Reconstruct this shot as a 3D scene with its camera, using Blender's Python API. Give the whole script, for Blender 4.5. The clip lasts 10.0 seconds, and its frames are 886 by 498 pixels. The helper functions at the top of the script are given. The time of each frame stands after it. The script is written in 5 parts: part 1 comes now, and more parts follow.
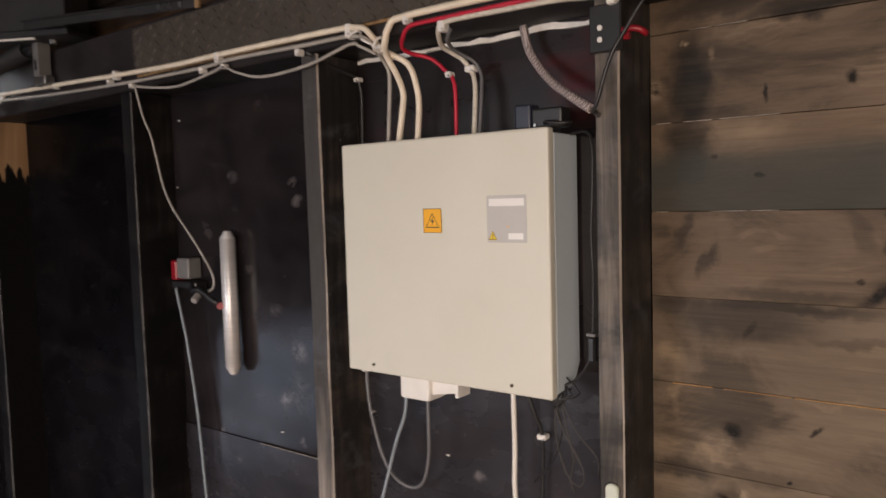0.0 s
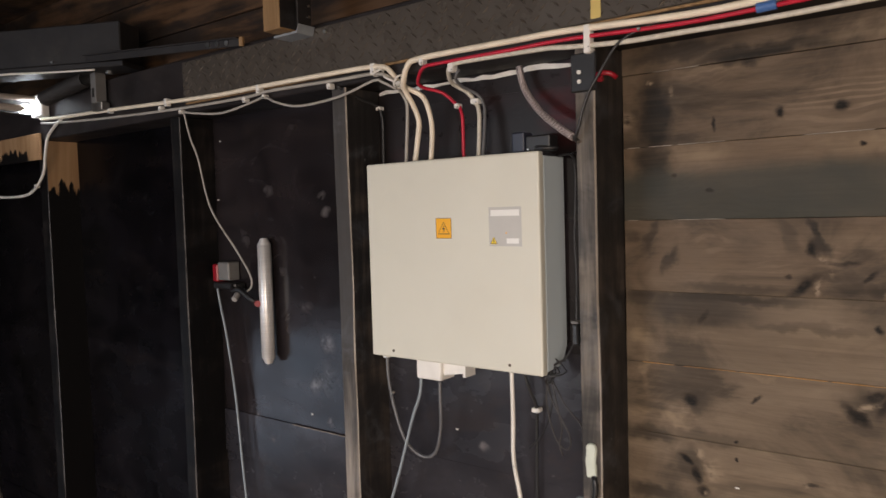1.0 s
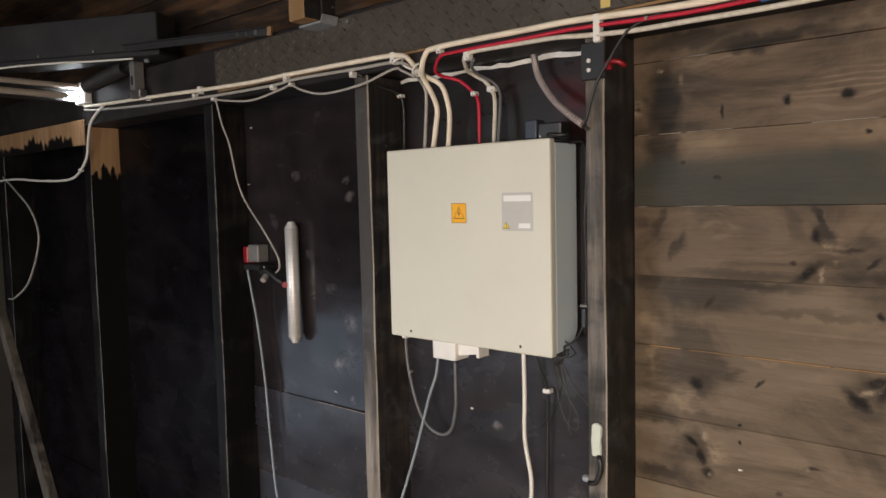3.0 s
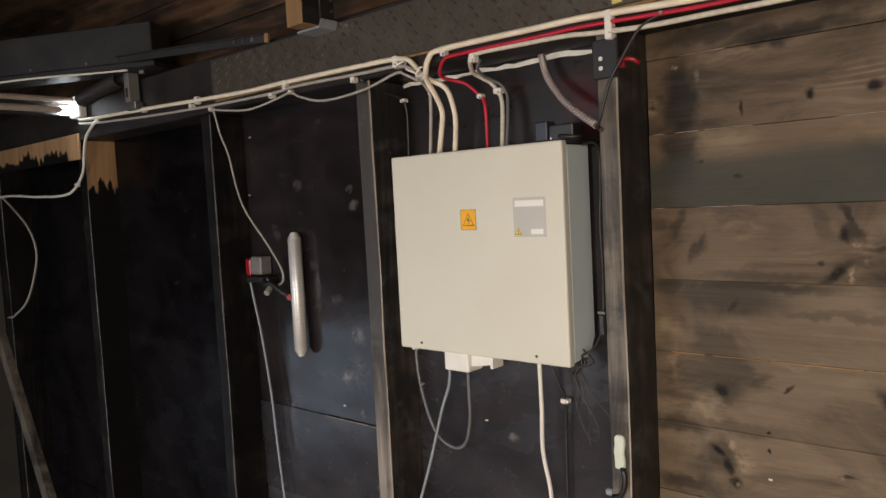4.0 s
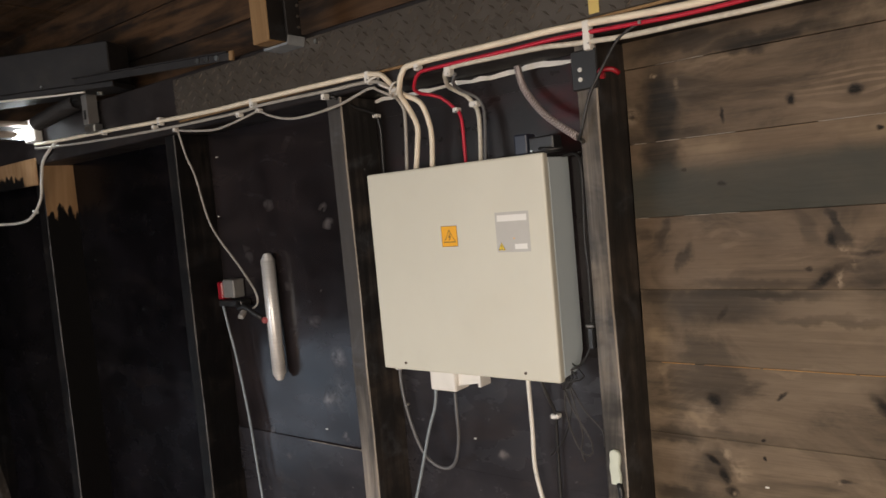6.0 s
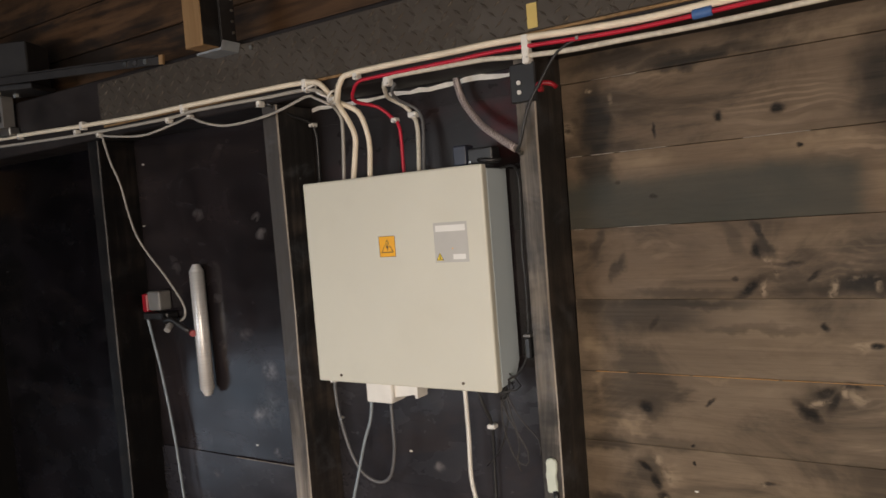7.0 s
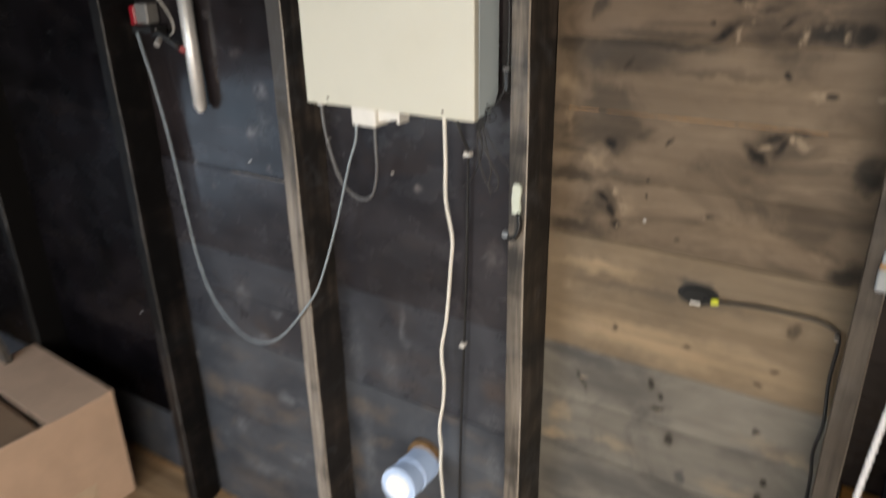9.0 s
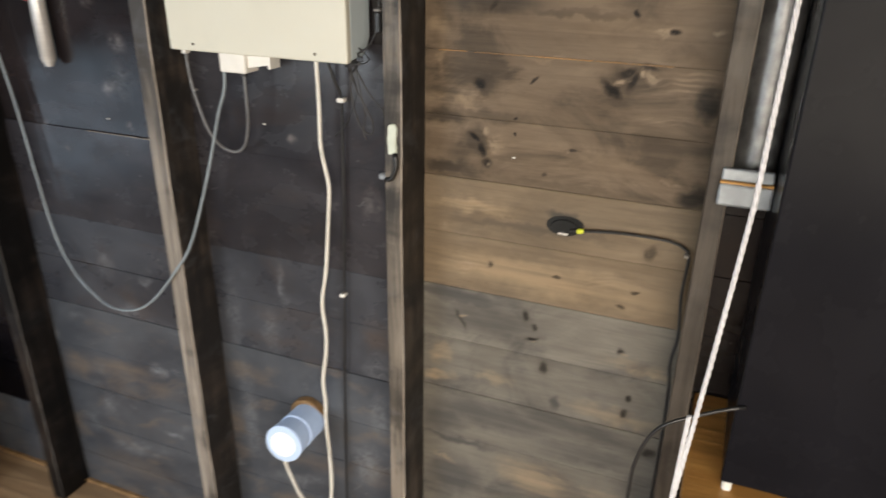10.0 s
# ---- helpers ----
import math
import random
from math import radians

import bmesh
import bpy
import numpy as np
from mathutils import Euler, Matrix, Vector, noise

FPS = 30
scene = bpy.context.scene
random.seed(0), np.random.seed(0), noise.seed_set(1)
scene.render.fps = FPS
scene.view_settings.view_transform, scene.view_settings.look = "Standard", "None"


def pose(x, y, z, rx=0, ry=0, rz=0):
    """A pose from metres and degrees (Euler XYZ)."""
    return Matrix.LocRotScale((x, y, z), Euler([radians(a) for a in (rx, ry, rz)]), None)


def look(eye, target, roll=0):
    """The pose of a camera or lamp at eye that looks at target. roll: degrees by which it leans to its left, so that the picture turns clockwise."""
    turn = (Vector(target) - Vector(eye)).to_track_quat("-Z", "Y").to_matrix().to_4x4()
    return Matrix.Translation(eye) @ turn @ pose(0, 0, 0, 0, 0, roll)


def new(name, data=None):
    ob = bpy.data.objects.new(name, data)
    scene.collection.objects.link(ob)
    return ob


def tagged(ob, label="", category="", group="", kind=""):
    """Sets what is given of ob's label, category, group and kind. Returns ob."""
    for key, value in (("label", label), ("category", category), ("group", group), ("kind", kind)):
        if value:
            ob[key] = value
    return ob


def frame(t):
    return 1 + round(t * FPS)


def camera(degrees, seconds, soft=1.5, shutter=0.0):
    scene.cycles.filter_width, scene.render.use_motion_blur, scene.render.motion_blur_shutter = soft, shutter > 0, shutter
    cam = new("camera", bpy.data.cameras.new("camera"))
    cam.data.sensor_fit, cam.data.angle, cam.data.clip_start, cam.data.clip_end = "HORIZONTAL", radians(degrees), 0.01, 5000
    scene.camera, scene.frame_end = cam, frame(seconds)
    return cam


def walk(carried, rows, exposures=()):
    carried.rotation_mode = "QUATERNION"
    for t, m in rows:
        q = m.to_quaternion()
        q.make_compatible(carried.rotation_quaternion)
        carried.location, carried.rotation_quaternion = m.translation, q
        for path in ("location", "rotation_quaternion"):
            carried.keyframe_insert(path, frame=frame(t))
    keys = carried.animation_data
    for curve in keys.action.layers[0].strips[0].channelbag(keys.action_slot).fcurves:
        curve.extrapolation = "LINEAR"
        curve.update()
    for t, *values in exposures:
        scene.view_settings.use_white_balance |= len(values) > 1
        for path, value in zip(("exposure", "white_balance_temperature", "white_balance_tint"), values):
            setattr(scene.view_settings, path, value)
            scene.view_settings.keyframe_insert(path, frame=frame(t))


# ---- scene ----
cam = camera(63.1, 10.0, shutter=0.5)
PATH = [
    (0, (0.894, -1.004, 1.697), (-0.302, 0.593, 1.562), -1.6),
    (0.5, (0.946, -1.129, 1.7), (-0.263, 0.461, 1.599), -2.9),
    (1, (1.026, -1.182, 1.699), (-0.191, 0.402, 1.592), -1.7),
    (1.5, (1.12, -1.196, 1.704), (-0.135, 0.357, 1.584), -0.6),
    (2, (1.142, -1.204, 1.699), (-0.139, 0.328, 1.577), -0.5),
    (2.5, (1.124, -1.198, 1.695), (-0.153, 0.335, 1.557), -0.7),
    (3, (1.089, -1.185, 1.695), (-0.213, 0.327, 1.554), -1.3),
    (4.5, (1.032, -1.159, 1.717), (-0.256, 0.366, 1.585), -3.8),
    (5, (1.02, -1.159, 1.728), (-0.258, 0.373, 1.599), -4.6),
    (6.5, (0.997, -1.156, 1.726), (-0.162, 0.47, 1.609), -5.0),
    (7, (0.987, -1.165, 1.718), (-0.076, 0.526, 1.619), -4.5),
    (7.5, (0.965, -1.184, 1.715), (-0.041, 0.541, 1.615), -3.8),
    (8, (0.954, -1.175, 1.704), (0.02, 0.586, 1.551), -2.6),
    (8.5, (0.992, -1.182, 1.695), (0.113, 0.588, 1.393), -0.4),
    (8.7, (1.002, -1.205, 1.683), (0.092, 0.522, 1.248), 0.7),
    (9, (1.051, -1.21, 1.709), (0.052, 0.333, 0.922), -1.2),
    (9.2, (1.108, -1.2, 1.648), (0.065, 0.286, 0.806), -2.9),
    (9.5, (1.122, -1.25, 1.648), (0.249, 0.334, 0.8), -2.7),
    (9.7, (1.111, -1.264, 1.641), (0.299, 0.358, 0.797), -2.0),
    (9.9, (1.081, -1.272, 1.639), (0.352, 0.396, 0.812), -0.4),
    (10, (1.062, -1.273, 1.633), (0.389, 0.427, 0.822), 0.9),
]
walk(cam, [(t, look(eye, target, roll)) for t, eye, target, roll in PATH],
     exposures=[(0, -0.15, 7050, 16), (1, -0.13, 6850, 12), (2.5, -0.04, 6800, 9), (4.5, -0.14, 7050, 9), (7, -0.27, 7000, 9), (7.6, -0.34, 7000, 8), (8.3, -0.26, 6750, 4), (9, 0.16, 6650, 4), (10, 0.29, 6750, 4)])

# ---------- world, sun and the daylight through the open gate ----------
world = bpy.data.worlds.new("world")
scene.world = world
world.use_nodes = True
wn = world.node_tree.nodes
sky = wn.new("ShaderNodeTexSky")
sky.sky_type, sky.sun_disc = "NISHITA", False
sky.sun_elevation, sky.sun_rotation = radians(38), radians(200)
world.node_tree.links.new(sky.outputs[0], wn["Background"].inputs[0])
wn["Background"].inputs[1].default_value = 0.1
sun = new("sun", bpy.data.lights.new("sun", "SUN"))
sun.data.energy, sun.data.angle, sun.data.color = 1.0, radians(10), (1.0, 0.95, 0.88)
sun.matrix_world = look((3, -9, 9), (0, -6, 0))


def area(name, eye, target, w, h, watts, colour):
    lamp = new(name, bpy.data.lights.new(name, "AREA"))
    lamp.data.shape, lamp.data.size, lamp.data.size_y = "RECTANGLE", w, h
    lamp.data.energy, lamp.data.color = watts, colour
    lamp.matrix_world = look(eye, target)
    return lamp


area("gate_daylight", (1.9, -2.95, 1.3), (0.9, 0, 0.1), 2.2, 1.8, 55, (1.0, 0.875, 0.78)).data.spread = radians(125)
area("window_daylight", (-0.9, -2.95, 1.35), (-0.2, 0, 0.3), 1.3, 1.1, 20, (0.8, 0.87, 1.0)).data.spread = radians(125)
# Blue lamp added out of view, so that it reflects low in the boards.
area("side_blue_fill", (-2.57, -2.0, 0.55), (0, -1.0, 0.75), 1.1, 0.75, 4.5, (0.6, 0.76, 1.0))


# ---------- helpers ----------
def box_bm(x0, x1, y0, y1, z0, z1, bevel=0.0, bm=None, seg=1):
    b = bmesh.new()
    bmesh.ops.create_cube(b, size=1)
    bmesh.ops.scale(b, vec=(x1 - x0, y1 - y0, z1 - z0), verts=b.verts)
    bmesh.ops.translate(b, vec=((x0 + x1) / 2, (y0 + y1) / 2, (z0 + z1) / 2), verts=b.verts)
    if bevel:
        bmesh.ops.bevel(b, geom=b.edges[:] + b.verts[:], offset=bevel, segments=seg, affect="EDGES", profile=0.5)
    return merge(bm, b)


def merge(bm, b):
    if bm is None:
        return b
    me = bpy.data.meshes.new("tmp")
    b.to_mesh(me)
    b.free()
    bm.from_mesh(me)
    bpy.data.meshes.remove(me)
    return bm


def cyl_bm(p0, p1, r0, r1=None, n=16, bm=None, bevel=0.0):
    p0, p1 = Vector(p0), Vector(p1)
    d = p1 - p0
    b = bmesh.new()
    bmesh.ops.create_cone(b, cap_ends=True, segments=n, radius1=r0, radius2=r0 if r1 is None else r1, depth=d.length)
    if bevel:
        rim = [e for e in b.edges if abs(e.verts[0].co.z - e.verts[1].co.z) < 1e-6]
        bmesh.ops.bevel(b, geom=rim, offset=bevel, segments=2, affect="EDGES", profile=0.5)
    m = Matrix.Translation((p0 + p1) / 2) @ d.to_track_quat("Z", "Y").to_matrix().to_4x4()
    bmesh.ops.transform(b, matrix=m, verts=b.verts)
    return merge(bm, b)


def spline(pts, step=0.012):
    """A smooth line through the points."""
    p = [Vector(q) for q in pts]
    p = [2 * p[0] - p[1]] + p + [2 * p[-1] - p[-2]]
    out = []
    for a, b, c, d in zip(p, p[1:], p[2:], p[3:]):
        n = max(2, int((c - b).length / step))
        for k in range(n):
            t = k / n
            out.append(0.5 * (2 * b + (c - a) * t + (2 * a - 5 * b + 4 * c - d) * t * t + (3 * b - a - 3 * c + d) * t ** 3))
    return out + [p[-2]]


def tube_bm(pts, r, n=8, bm=None, smooth=True, ripple=0.0):
    line = spline(pts) if smooth else [Vector(q) for q in pts]
    b = bmesh.new()
    rings, up = [], Vector((0.13, 0.97, 0.21)).normalized()
    for k, c in enumerate(line):
        d = (line[min(k + 1, len(line) - 1)] - line[max(k - 1, 0)]).normalized()
        u = (up - d * up.dot(d)).normalized()
        v = d.cross(u)
        up = u
        rr = r * (1 + ripple * (k % 2))
        rings.append([b.verts.new(c + rr * (math.cos(6.2832 * j / n) * u + math.sin(6.2832 * j / n) * v)) for j in range(n)])
    for s, e in zip(rings, rings[1:]):
        for j in range(n):
            b.faces.new((s[j], s[(j + 1) % n], e[(j + 1) % n], e[j]))
    b.faces.new(rings[0][::-1])
    b.faces.new(rings[-1])
    for f in b.faces:
        f.smooth = len(f.verts) == 4
    return merge(bm, b)


def prism_bm(outline, axis, a, b_, bm=None):
    """An outline in the two other axes, carried from a to b_ along the axis."""
    b = bmesh.new()

    def at(p, v):
        return {"x": (v, p[0], p[1]), "y": (p[0], v, p[1]), "z": (p[0], p[1], v)}[axis]
    lo = [b.verts.new(at(p, a)) for p in outline]
    hi = [b.verts.new(at(p, b_)) for p in outline]
    b.faces.new(lo)
    b.faces.new(hi[::-1])
    n = len(outline)
    for k in range(n):
        b.faces.new((lo[k], hi[k], hi[(k + 1) % n], lo[(k + 1) % n]))
    bmesh.ops.recalc_face_normals(b, faces=b.faces)
    return merge(bm, b)


def mesh_ob(name, bm, mats):
    me = bpy.data.meshes.new(name)
    bm.to_mesh(me)
    bm.free()
    for m in mats if isinstance(mats, (list, tuple)) else [mats]:
        me.materials.append(m)
    return new(name, me)


def thing(name, loc, label, category, group="", kind=""):
    e = new(name)
    e.location = loc
    e.empty_display_size = 0.05
    return tagged(e, label, category, group, kind)


def part(name, bm, mats, parent, label=""):
    ob = mesh_ob(name, bm, mats)
    ob.parent = parent
    if parent.type == "EMPTY":
        ob.matrix_parent_inverse = Matrix.Translation(-Vector(parent.location))
    if label:
        ob["label"] = label
    return ob


# ---------- materials ----------
class Nodes:
    def __init__(self, name):
        self.mat = bpy.data.materials.new(name)
        self.mat.use_nodes = True
        self.nt = self.mat.node_tree
        self.bsdf = self.nt.nodes["Principled BSDF"]
        self.co = self.nt.nodes.new("ShaderNodeTexCoord").outputs["Object"]

    def put(self, socket, value):
        if isinstance(value, bpy.types.NodeSocket):
            self.nt.links.new(value, socket)
        else:
            socket.default_value = value

    def scaled(self, v, shift=(0, 0, 0), rot=(0, 0, 0)):
        m = self.nt.nodes.new("ShaderNodeMapping")
        self.nt.links.new(self.co, m.inputs[0])
        m.inputs[1].default_value, m.inputs[2].default_value, m.inputs[3].default_value = shift, rot, v
        return m.outputs[0]

    def noise(self, vec, scale, detail=4, rough=0.55, dist=0.0):
        n = self.nt.nodes.new("ShaderNodeTexNoise")
        self.nt.links.new(vec, n.inputs["Vector"])
        n.inputs["Scale"].default_value, n.inputs["Detail"].default_value = scale, detail
        n.inputs["Roughness"].default_value, n.inputs["Distortion"].default_value = rough, dist
        return n.outputs[0]

    def voronoi(self, vec, scale):
        n = self.nt.nodes.new("ShaderNodeTexVoronoi")
        self.nt.links.new(vec, n.inputs["Vector"])
        n.inputs["Scale"].default_value = scale
        return n.outputs["Distance"]

    def ramp(self, fac, lo, hi, a=0.0, b=1.0):
        n = self.nt.nodes.new("ShaderNodeMapRange")
        n.interpolation_type = "SMOOTHSTEP"
        self.put(n.inputs[0], fac)
        n.inputs[1].default_value, n.inputs[2].default_value = lo, hi
        n.inputs[3].default_value, n.inputs[4].default_value = a, b
        return n.outputs[0]

    def math(self, op, a, b=0.0):
        n = self.nt.nodes.new("ShaderNodeMath")
        n.operation = op
        self.put(n.inputs[0], a)
        self.put(n.inputs[1], b)
        return n.outputs[0]

    def mix(self, fac, a, b):
        n = self.nt.nodes.new("ShaderNodeMix")
        n.data_type = "RGBA"
        self.put(n.inputs[0], fac)
        self.put(n.inputs[6], a if isinstance(a, bpy.types.NodeSocket) else (*a, 1))
        self.put(n.inputs[7], b if isinstance(b, bpy.types.NodeSocket) else (*b, 1))
        return n.outputs[2]

    def axis(self, k):
        n = self.nt.nodes.new("ShaderNodeSeparateXYZ")
        self.nt.links.new(self.co, n.inputs[0])
        return n.outputs[k]

    def random(self):
        return self.nt.nodes.new("ShaderNodeObjectInfo").outputs["Random"]

    def finish(self, colour, rough, metal=0.0, bump=None, depth=0.002, strength=0.6, spec=0.5):
        self.put(self.bsdf.inputs["Base Color"], colour if isinstance(colour, bpy.types.NodeSocket) else (*colour, 1))
        self.put(self.bsdf.inputs["Roughness"], rough)
        self.put(self.bsdf.inputs["Metallic"], metal)
        self.put(self.bsdf.inputs["Specular IOR Level"], spec)
        if bump is not None:
            n = self.nt.nodes.new("ShaderNodeBump")
            n.inputs["Strength"].default_value, n.inputs["Distance"].default_value = strength, depth
            self.nt.links.new(bump, n.inputs["Height"])
            self.nt.links.new(n.outputs[0], self.bsdf.inputs["Normal"])
        return self.mat


def wood(name, dark, light, cover, rough=(0.45, 0.7), grain_axis=0, paint=(0.012, 0.011, 0.011), gloss=0.5, scuff=0.0, hold=0.93, line=0.45, relief=0.75, above=None, streak=0.45, patch_scale=(1.6, 1.6, 4.2)):
    """Sawn boards with streaky grain and a patchy dark stain; cover: how much of the stain is left."""
    m = Nodes(name)
    stretch = [14.0, 14.0, 14.0]
    stretch[grain_axis] = 1.1
    shift = m.nt.nodes.new("ShaderNodeVectorMath")
    shift.operation = "ADD"
    comb = m.nt.nodes.new("ShaderNodeCombineXYZ")
    rnd = m.math("MULTIPLY", m.random(), 17.0)
    for k in range(3):
        m.nt.links.new(rnd, comb.inputs[k])
    m.nt.links.new(m.scaled(stretch), shift.inputs[0])
    m.nt.links.new(comb.outputs[0], shift.inputs[1])
    vec = shift.outputs[0]
    grain = m.noise(vec, 2.2, 6, 0.62, 0.6)
    fine = m.noise(vec, 9.0, 3, 0.6)
    rings = m.math("FRACT", m.math("MULTIPLY", m.noise(vec, 0.55, 2, 0.4, 0.3), 9.0))
    lines = m.ramp(m.math("ABSOLUTE", m.math("SUBTRACT", rings, 0.5)), 0.0, 0.5)
    colour = m.mix(m.ramp(grain, 0.28, 0.72), dark, light)
    colour = m.mix(m.math("MULTIPLY", m.ramp(lines, 0.62, 1.0), line), colour, tuple(c * 0.42 for c in dark))
    colour = m.mix(m.math("MULTIPLY", m.ramp(fine, 0.5, 0.75), line * 0.8), colour, tuple(c * 0.5 for c in dark))
    # each board its own tone
    colour = m.mix(m.ramp(m.random(), 0.0, 1.0, 0.0, 0.38), colour, tuple(c * 0.45 for c in dark))
    # the stain, streaky and worn through
    patch = m.math("ADD", m.noise(m.scaled(patch_scale), 1.5, 5, 0.6, 0.8), m.math("MULTIPLY", m.math("SUBTRACT", grain, 0.5), streak))
    keep = m.ramp(patch, cover - 0.10, cover + 0.13, 1.0, 0.0)
    if above:
        level = m.math("ADD", m.axis(2), m.math("MULTIPLY", m.math("SUBTRACT", m.noise(m.scaled((40, 40, 6)), 1.0, 4, 0.6), 0.5), 0.5))
        keep = m.math("MAXIMUM", keep, m.ramp(level, *above))
    colour = m.mix(m.math("MULTIPLY", keep, hold), colour, paint)
    if scuff:
        sc = m.math("MULTIPLY", m.ramp(m.noise(m.scaled((5, 5, 7), (2, 0, 5)), 1.6, 6, 0.68, 1.0), 0.52, 0.72), scuff)
        colour = m.mix(sc, colour, (0.15, 0.158, 0.175))
        smudge = m.ramp(m.voronoi(m.scaled((1, 1, 0.8), (0.3, 0, 0.7)), 7.5), 0.22, 0.04)
        smudge = m.math("MULTIPLY", smudge, m.ramp(m.noise(m.scaled((1, 1, 1), (4, 4, 4)), 42, 5, 0.7, 1.2), 0.45, 0.68))
        colour = m.mix(m.math("MULTIPLY", smudge, min(0.5, scuff * 1.4)), colour, (0.17, 0.15, 0.145))
        dust = m.ramp(m.voronoi(m.scaled((1, 1, 1.2)), 16), 0.055, 0.03, 0.0, 0.5 * min(1, scuff * 3))
        colour = m.mix(dust, colour, (0.22, 0.21, 0.2))
    r = m.ramp(m.noise(m.scaled((6, 6, 9)), 1.3, 5, 0.6), 0.3, 0.7, *rough)
    height = m.math("ADD", m.math("MULTIPLY", fine, 0.5), m.math("ADD", m.math("MULTIPLY", lines, 0.25), m.math("MULTIPLY", grain, 0.5)))
    return m.finish(colour, r, bump=height, depth=0.0022, strength=relief, spec=gloss)


def patches(m, places, warp, inner=0.2, outer=1.2):
    """Uneven soft ovals on a wall along x, each (x, z, half width, half height, slope, strength)."""
    shove = m.nt.nodes.new("ShaderNodeTexNoise")
    m.nt.links.new(m.co, shove.inputs["Vector"])
    shove.inputs["Scale"].default_value, shove.inputs["Detail"].default_value = 30, 4
    off = m.nt.nodes.new("ShaderNodeVectorMath")
    off.operation = "MULTIPLY_ADD"
    m.nt.links.new(shove.outputs["Color"], off.inputs[0])
    off.inputs[1].default_value = (2 * warp,) * 3
    m.nt.links.new(m.co, off.inputs[2])
    total = None
    for x, z, rx, rz, slope, strength in places:
        at = m.nt.nodes.new("ShaderNodeMapping")
        at.vector_type = "TEXTURE"
        m.nt.links.new(off.outputs[0], at.inputs[0])
        at.inputs[1].default_value, at.inputs[2].default_value, at.inputs[3].default_value = (x + warp, warp, z + warp), (0, -slope, 0), (rx, 50, rz)
        size = m.nt.nodes.new("ShaderNodeVectorMath")
        size.operation = "LENGTH"
        m.nt.links.new(at.outputs[0], size.inputs[0])
        spot = m.ramp(size.outputs["Value"], outer, inner, 0.0, strength)
        total = spot if total is None else m.math("MAXIMUM", total, spot)
    return total


def knotty(name, dark, light, smoke, knots, pale, tan, rubbed, haze=0.35, tan_tint=(0.24, 0.178, 0.118), smoke_tint=(0.0145, 0.0125, 0.0105), dull=0.0, band=False, gloss=0.16):
    """Stained softwood boards: cloudy stain, dark broken knots, bare rubbed streaks and grain that shows where it is rubbed."""
    m = Nodes(name)
    shift = m.nt.nodes.new("ShaderNodeVectorMath")
    shift.operation = "ADD"
    m.nt.links.new(m.scaled((1.0, 1.0, 1.0)), shift.inputs[0])
    comb = m.nt.nodes.new("ShaderNodeCombineXYZ")
    m.nt.links.new(m.math("MULTIPLY", m.random(), 5.0), comb.inputs[0])
    m.nt.links.new(comb.outputs[0], shift.inputs[1])
    own = shift.outputs[0]

    def stretched(v):
        k = m.nt.nodes.new("ShaderNodeVectorMath")
        k.operation = "MULTIPLY"
        m.nt.links.new(own, k.inputs[0])
        k.inputs[1].default_value = v
        return k.outputs[0]
    cloud = m.noise(stretched((3.2, 1, 8.0)), 1.4, 5, 0.55, 0.7)
    streak = m.noise(stretched((2.6, 1, 60)), 1.0, 4, 0.6, 0.4)
    fine = m.noise(stretched((9, 1, 330)), 1.0, 3, 0.6, 0.2)
    wander = m.noise(stretched((5.5, 1, 9)), 1.0, 3, 0.5, 0.5)
    rings = m.math("FRACT", m.math("ADD", m.math("MULTIPLY", m.axis(2), 95.0), m.math("MULTIPLY", wander, 9.0)))
    lines = m.ramp(m.math("ABSOLUTE", m.math("SUBTRACT", rings, 0.5)), 0.12, 0.48)
    colour = m.mix(m.ramp(cloud, 0.25, 0.75), dark, light)
    colour = m.mix(m.math("MULTIPLY", m.ramp(streak, 0.42, 0.75), 0.30), colour, tuple(c * 0.55 for c in dark))
    colour = m.mix(m.math("MULTIPLY", m.ramp(fine, 0.45, 0.75), 0.28), colour, tuple(c * 0.6 for c in dark))
    colour = m.mix(m.math("MULTIPLY", lines, 0.045), colour, tuple(c * 0.5 for c in dark))
    colour = m.mix(m.ramp(m.random(), 0.0, 1.0, 0.0, 0.22), colour, tuple(c * 0.6 for c in dark))
    if dull:
        other = m.math("FRACT", m.math("MULTIPLY", m.random(), 7.31))
        colour = m.mix(m.ramp(other, 0.2, 0.9, 0.2 * dull, dull), colour, (0.118, 0.115, 0.108))
    bare = patches(m, [(x, z, rx, rz, a, min(0.95, 1.2 * k)) for x, z, rx, rz, a, k in tan], 0.026, 0.2, 1.3)
    colour = m.mix(m.math("MULTIPLY", bare, m.ramp(streak, 0.68, 0.36, 0.4, 1.0)), colour, tan_tint)
    if rubbed:
        rub = patches(m, rubbed, 0.03, 0.0, 1.2)
        colour = m.mix(m.math("MULTIPLY", rub, m.ramp(lines, 0.15, 0.85, 0.05, 0.75)), colour, tuple(min(1, c * 1.5) for c in light))
    # cloudy dark stain, worn through along the grain
    soot_ = m.ramp(m.noise(m.scaled((3.4, 1, 6.5), (7, 0, 3)), 1.3, 6, 0.62, 0.9), 0.44, 0.66, 0.0, haze)
    soot_ = m.math("MAXIMUM", soot_, patches(m, [(x, z, rx, rz, a, min(0.96, 1.25 * k)) for x, z, rx, rz, a, k in smoke], 0.022, 0.35, 1.35))
    soot_ = m.math("MULTIPLY", soot_, m.ramp(streak, 0.34, 0.6, 0.82, 1.0))
    colour = m.mix(soot_, colour, smoke_tint)
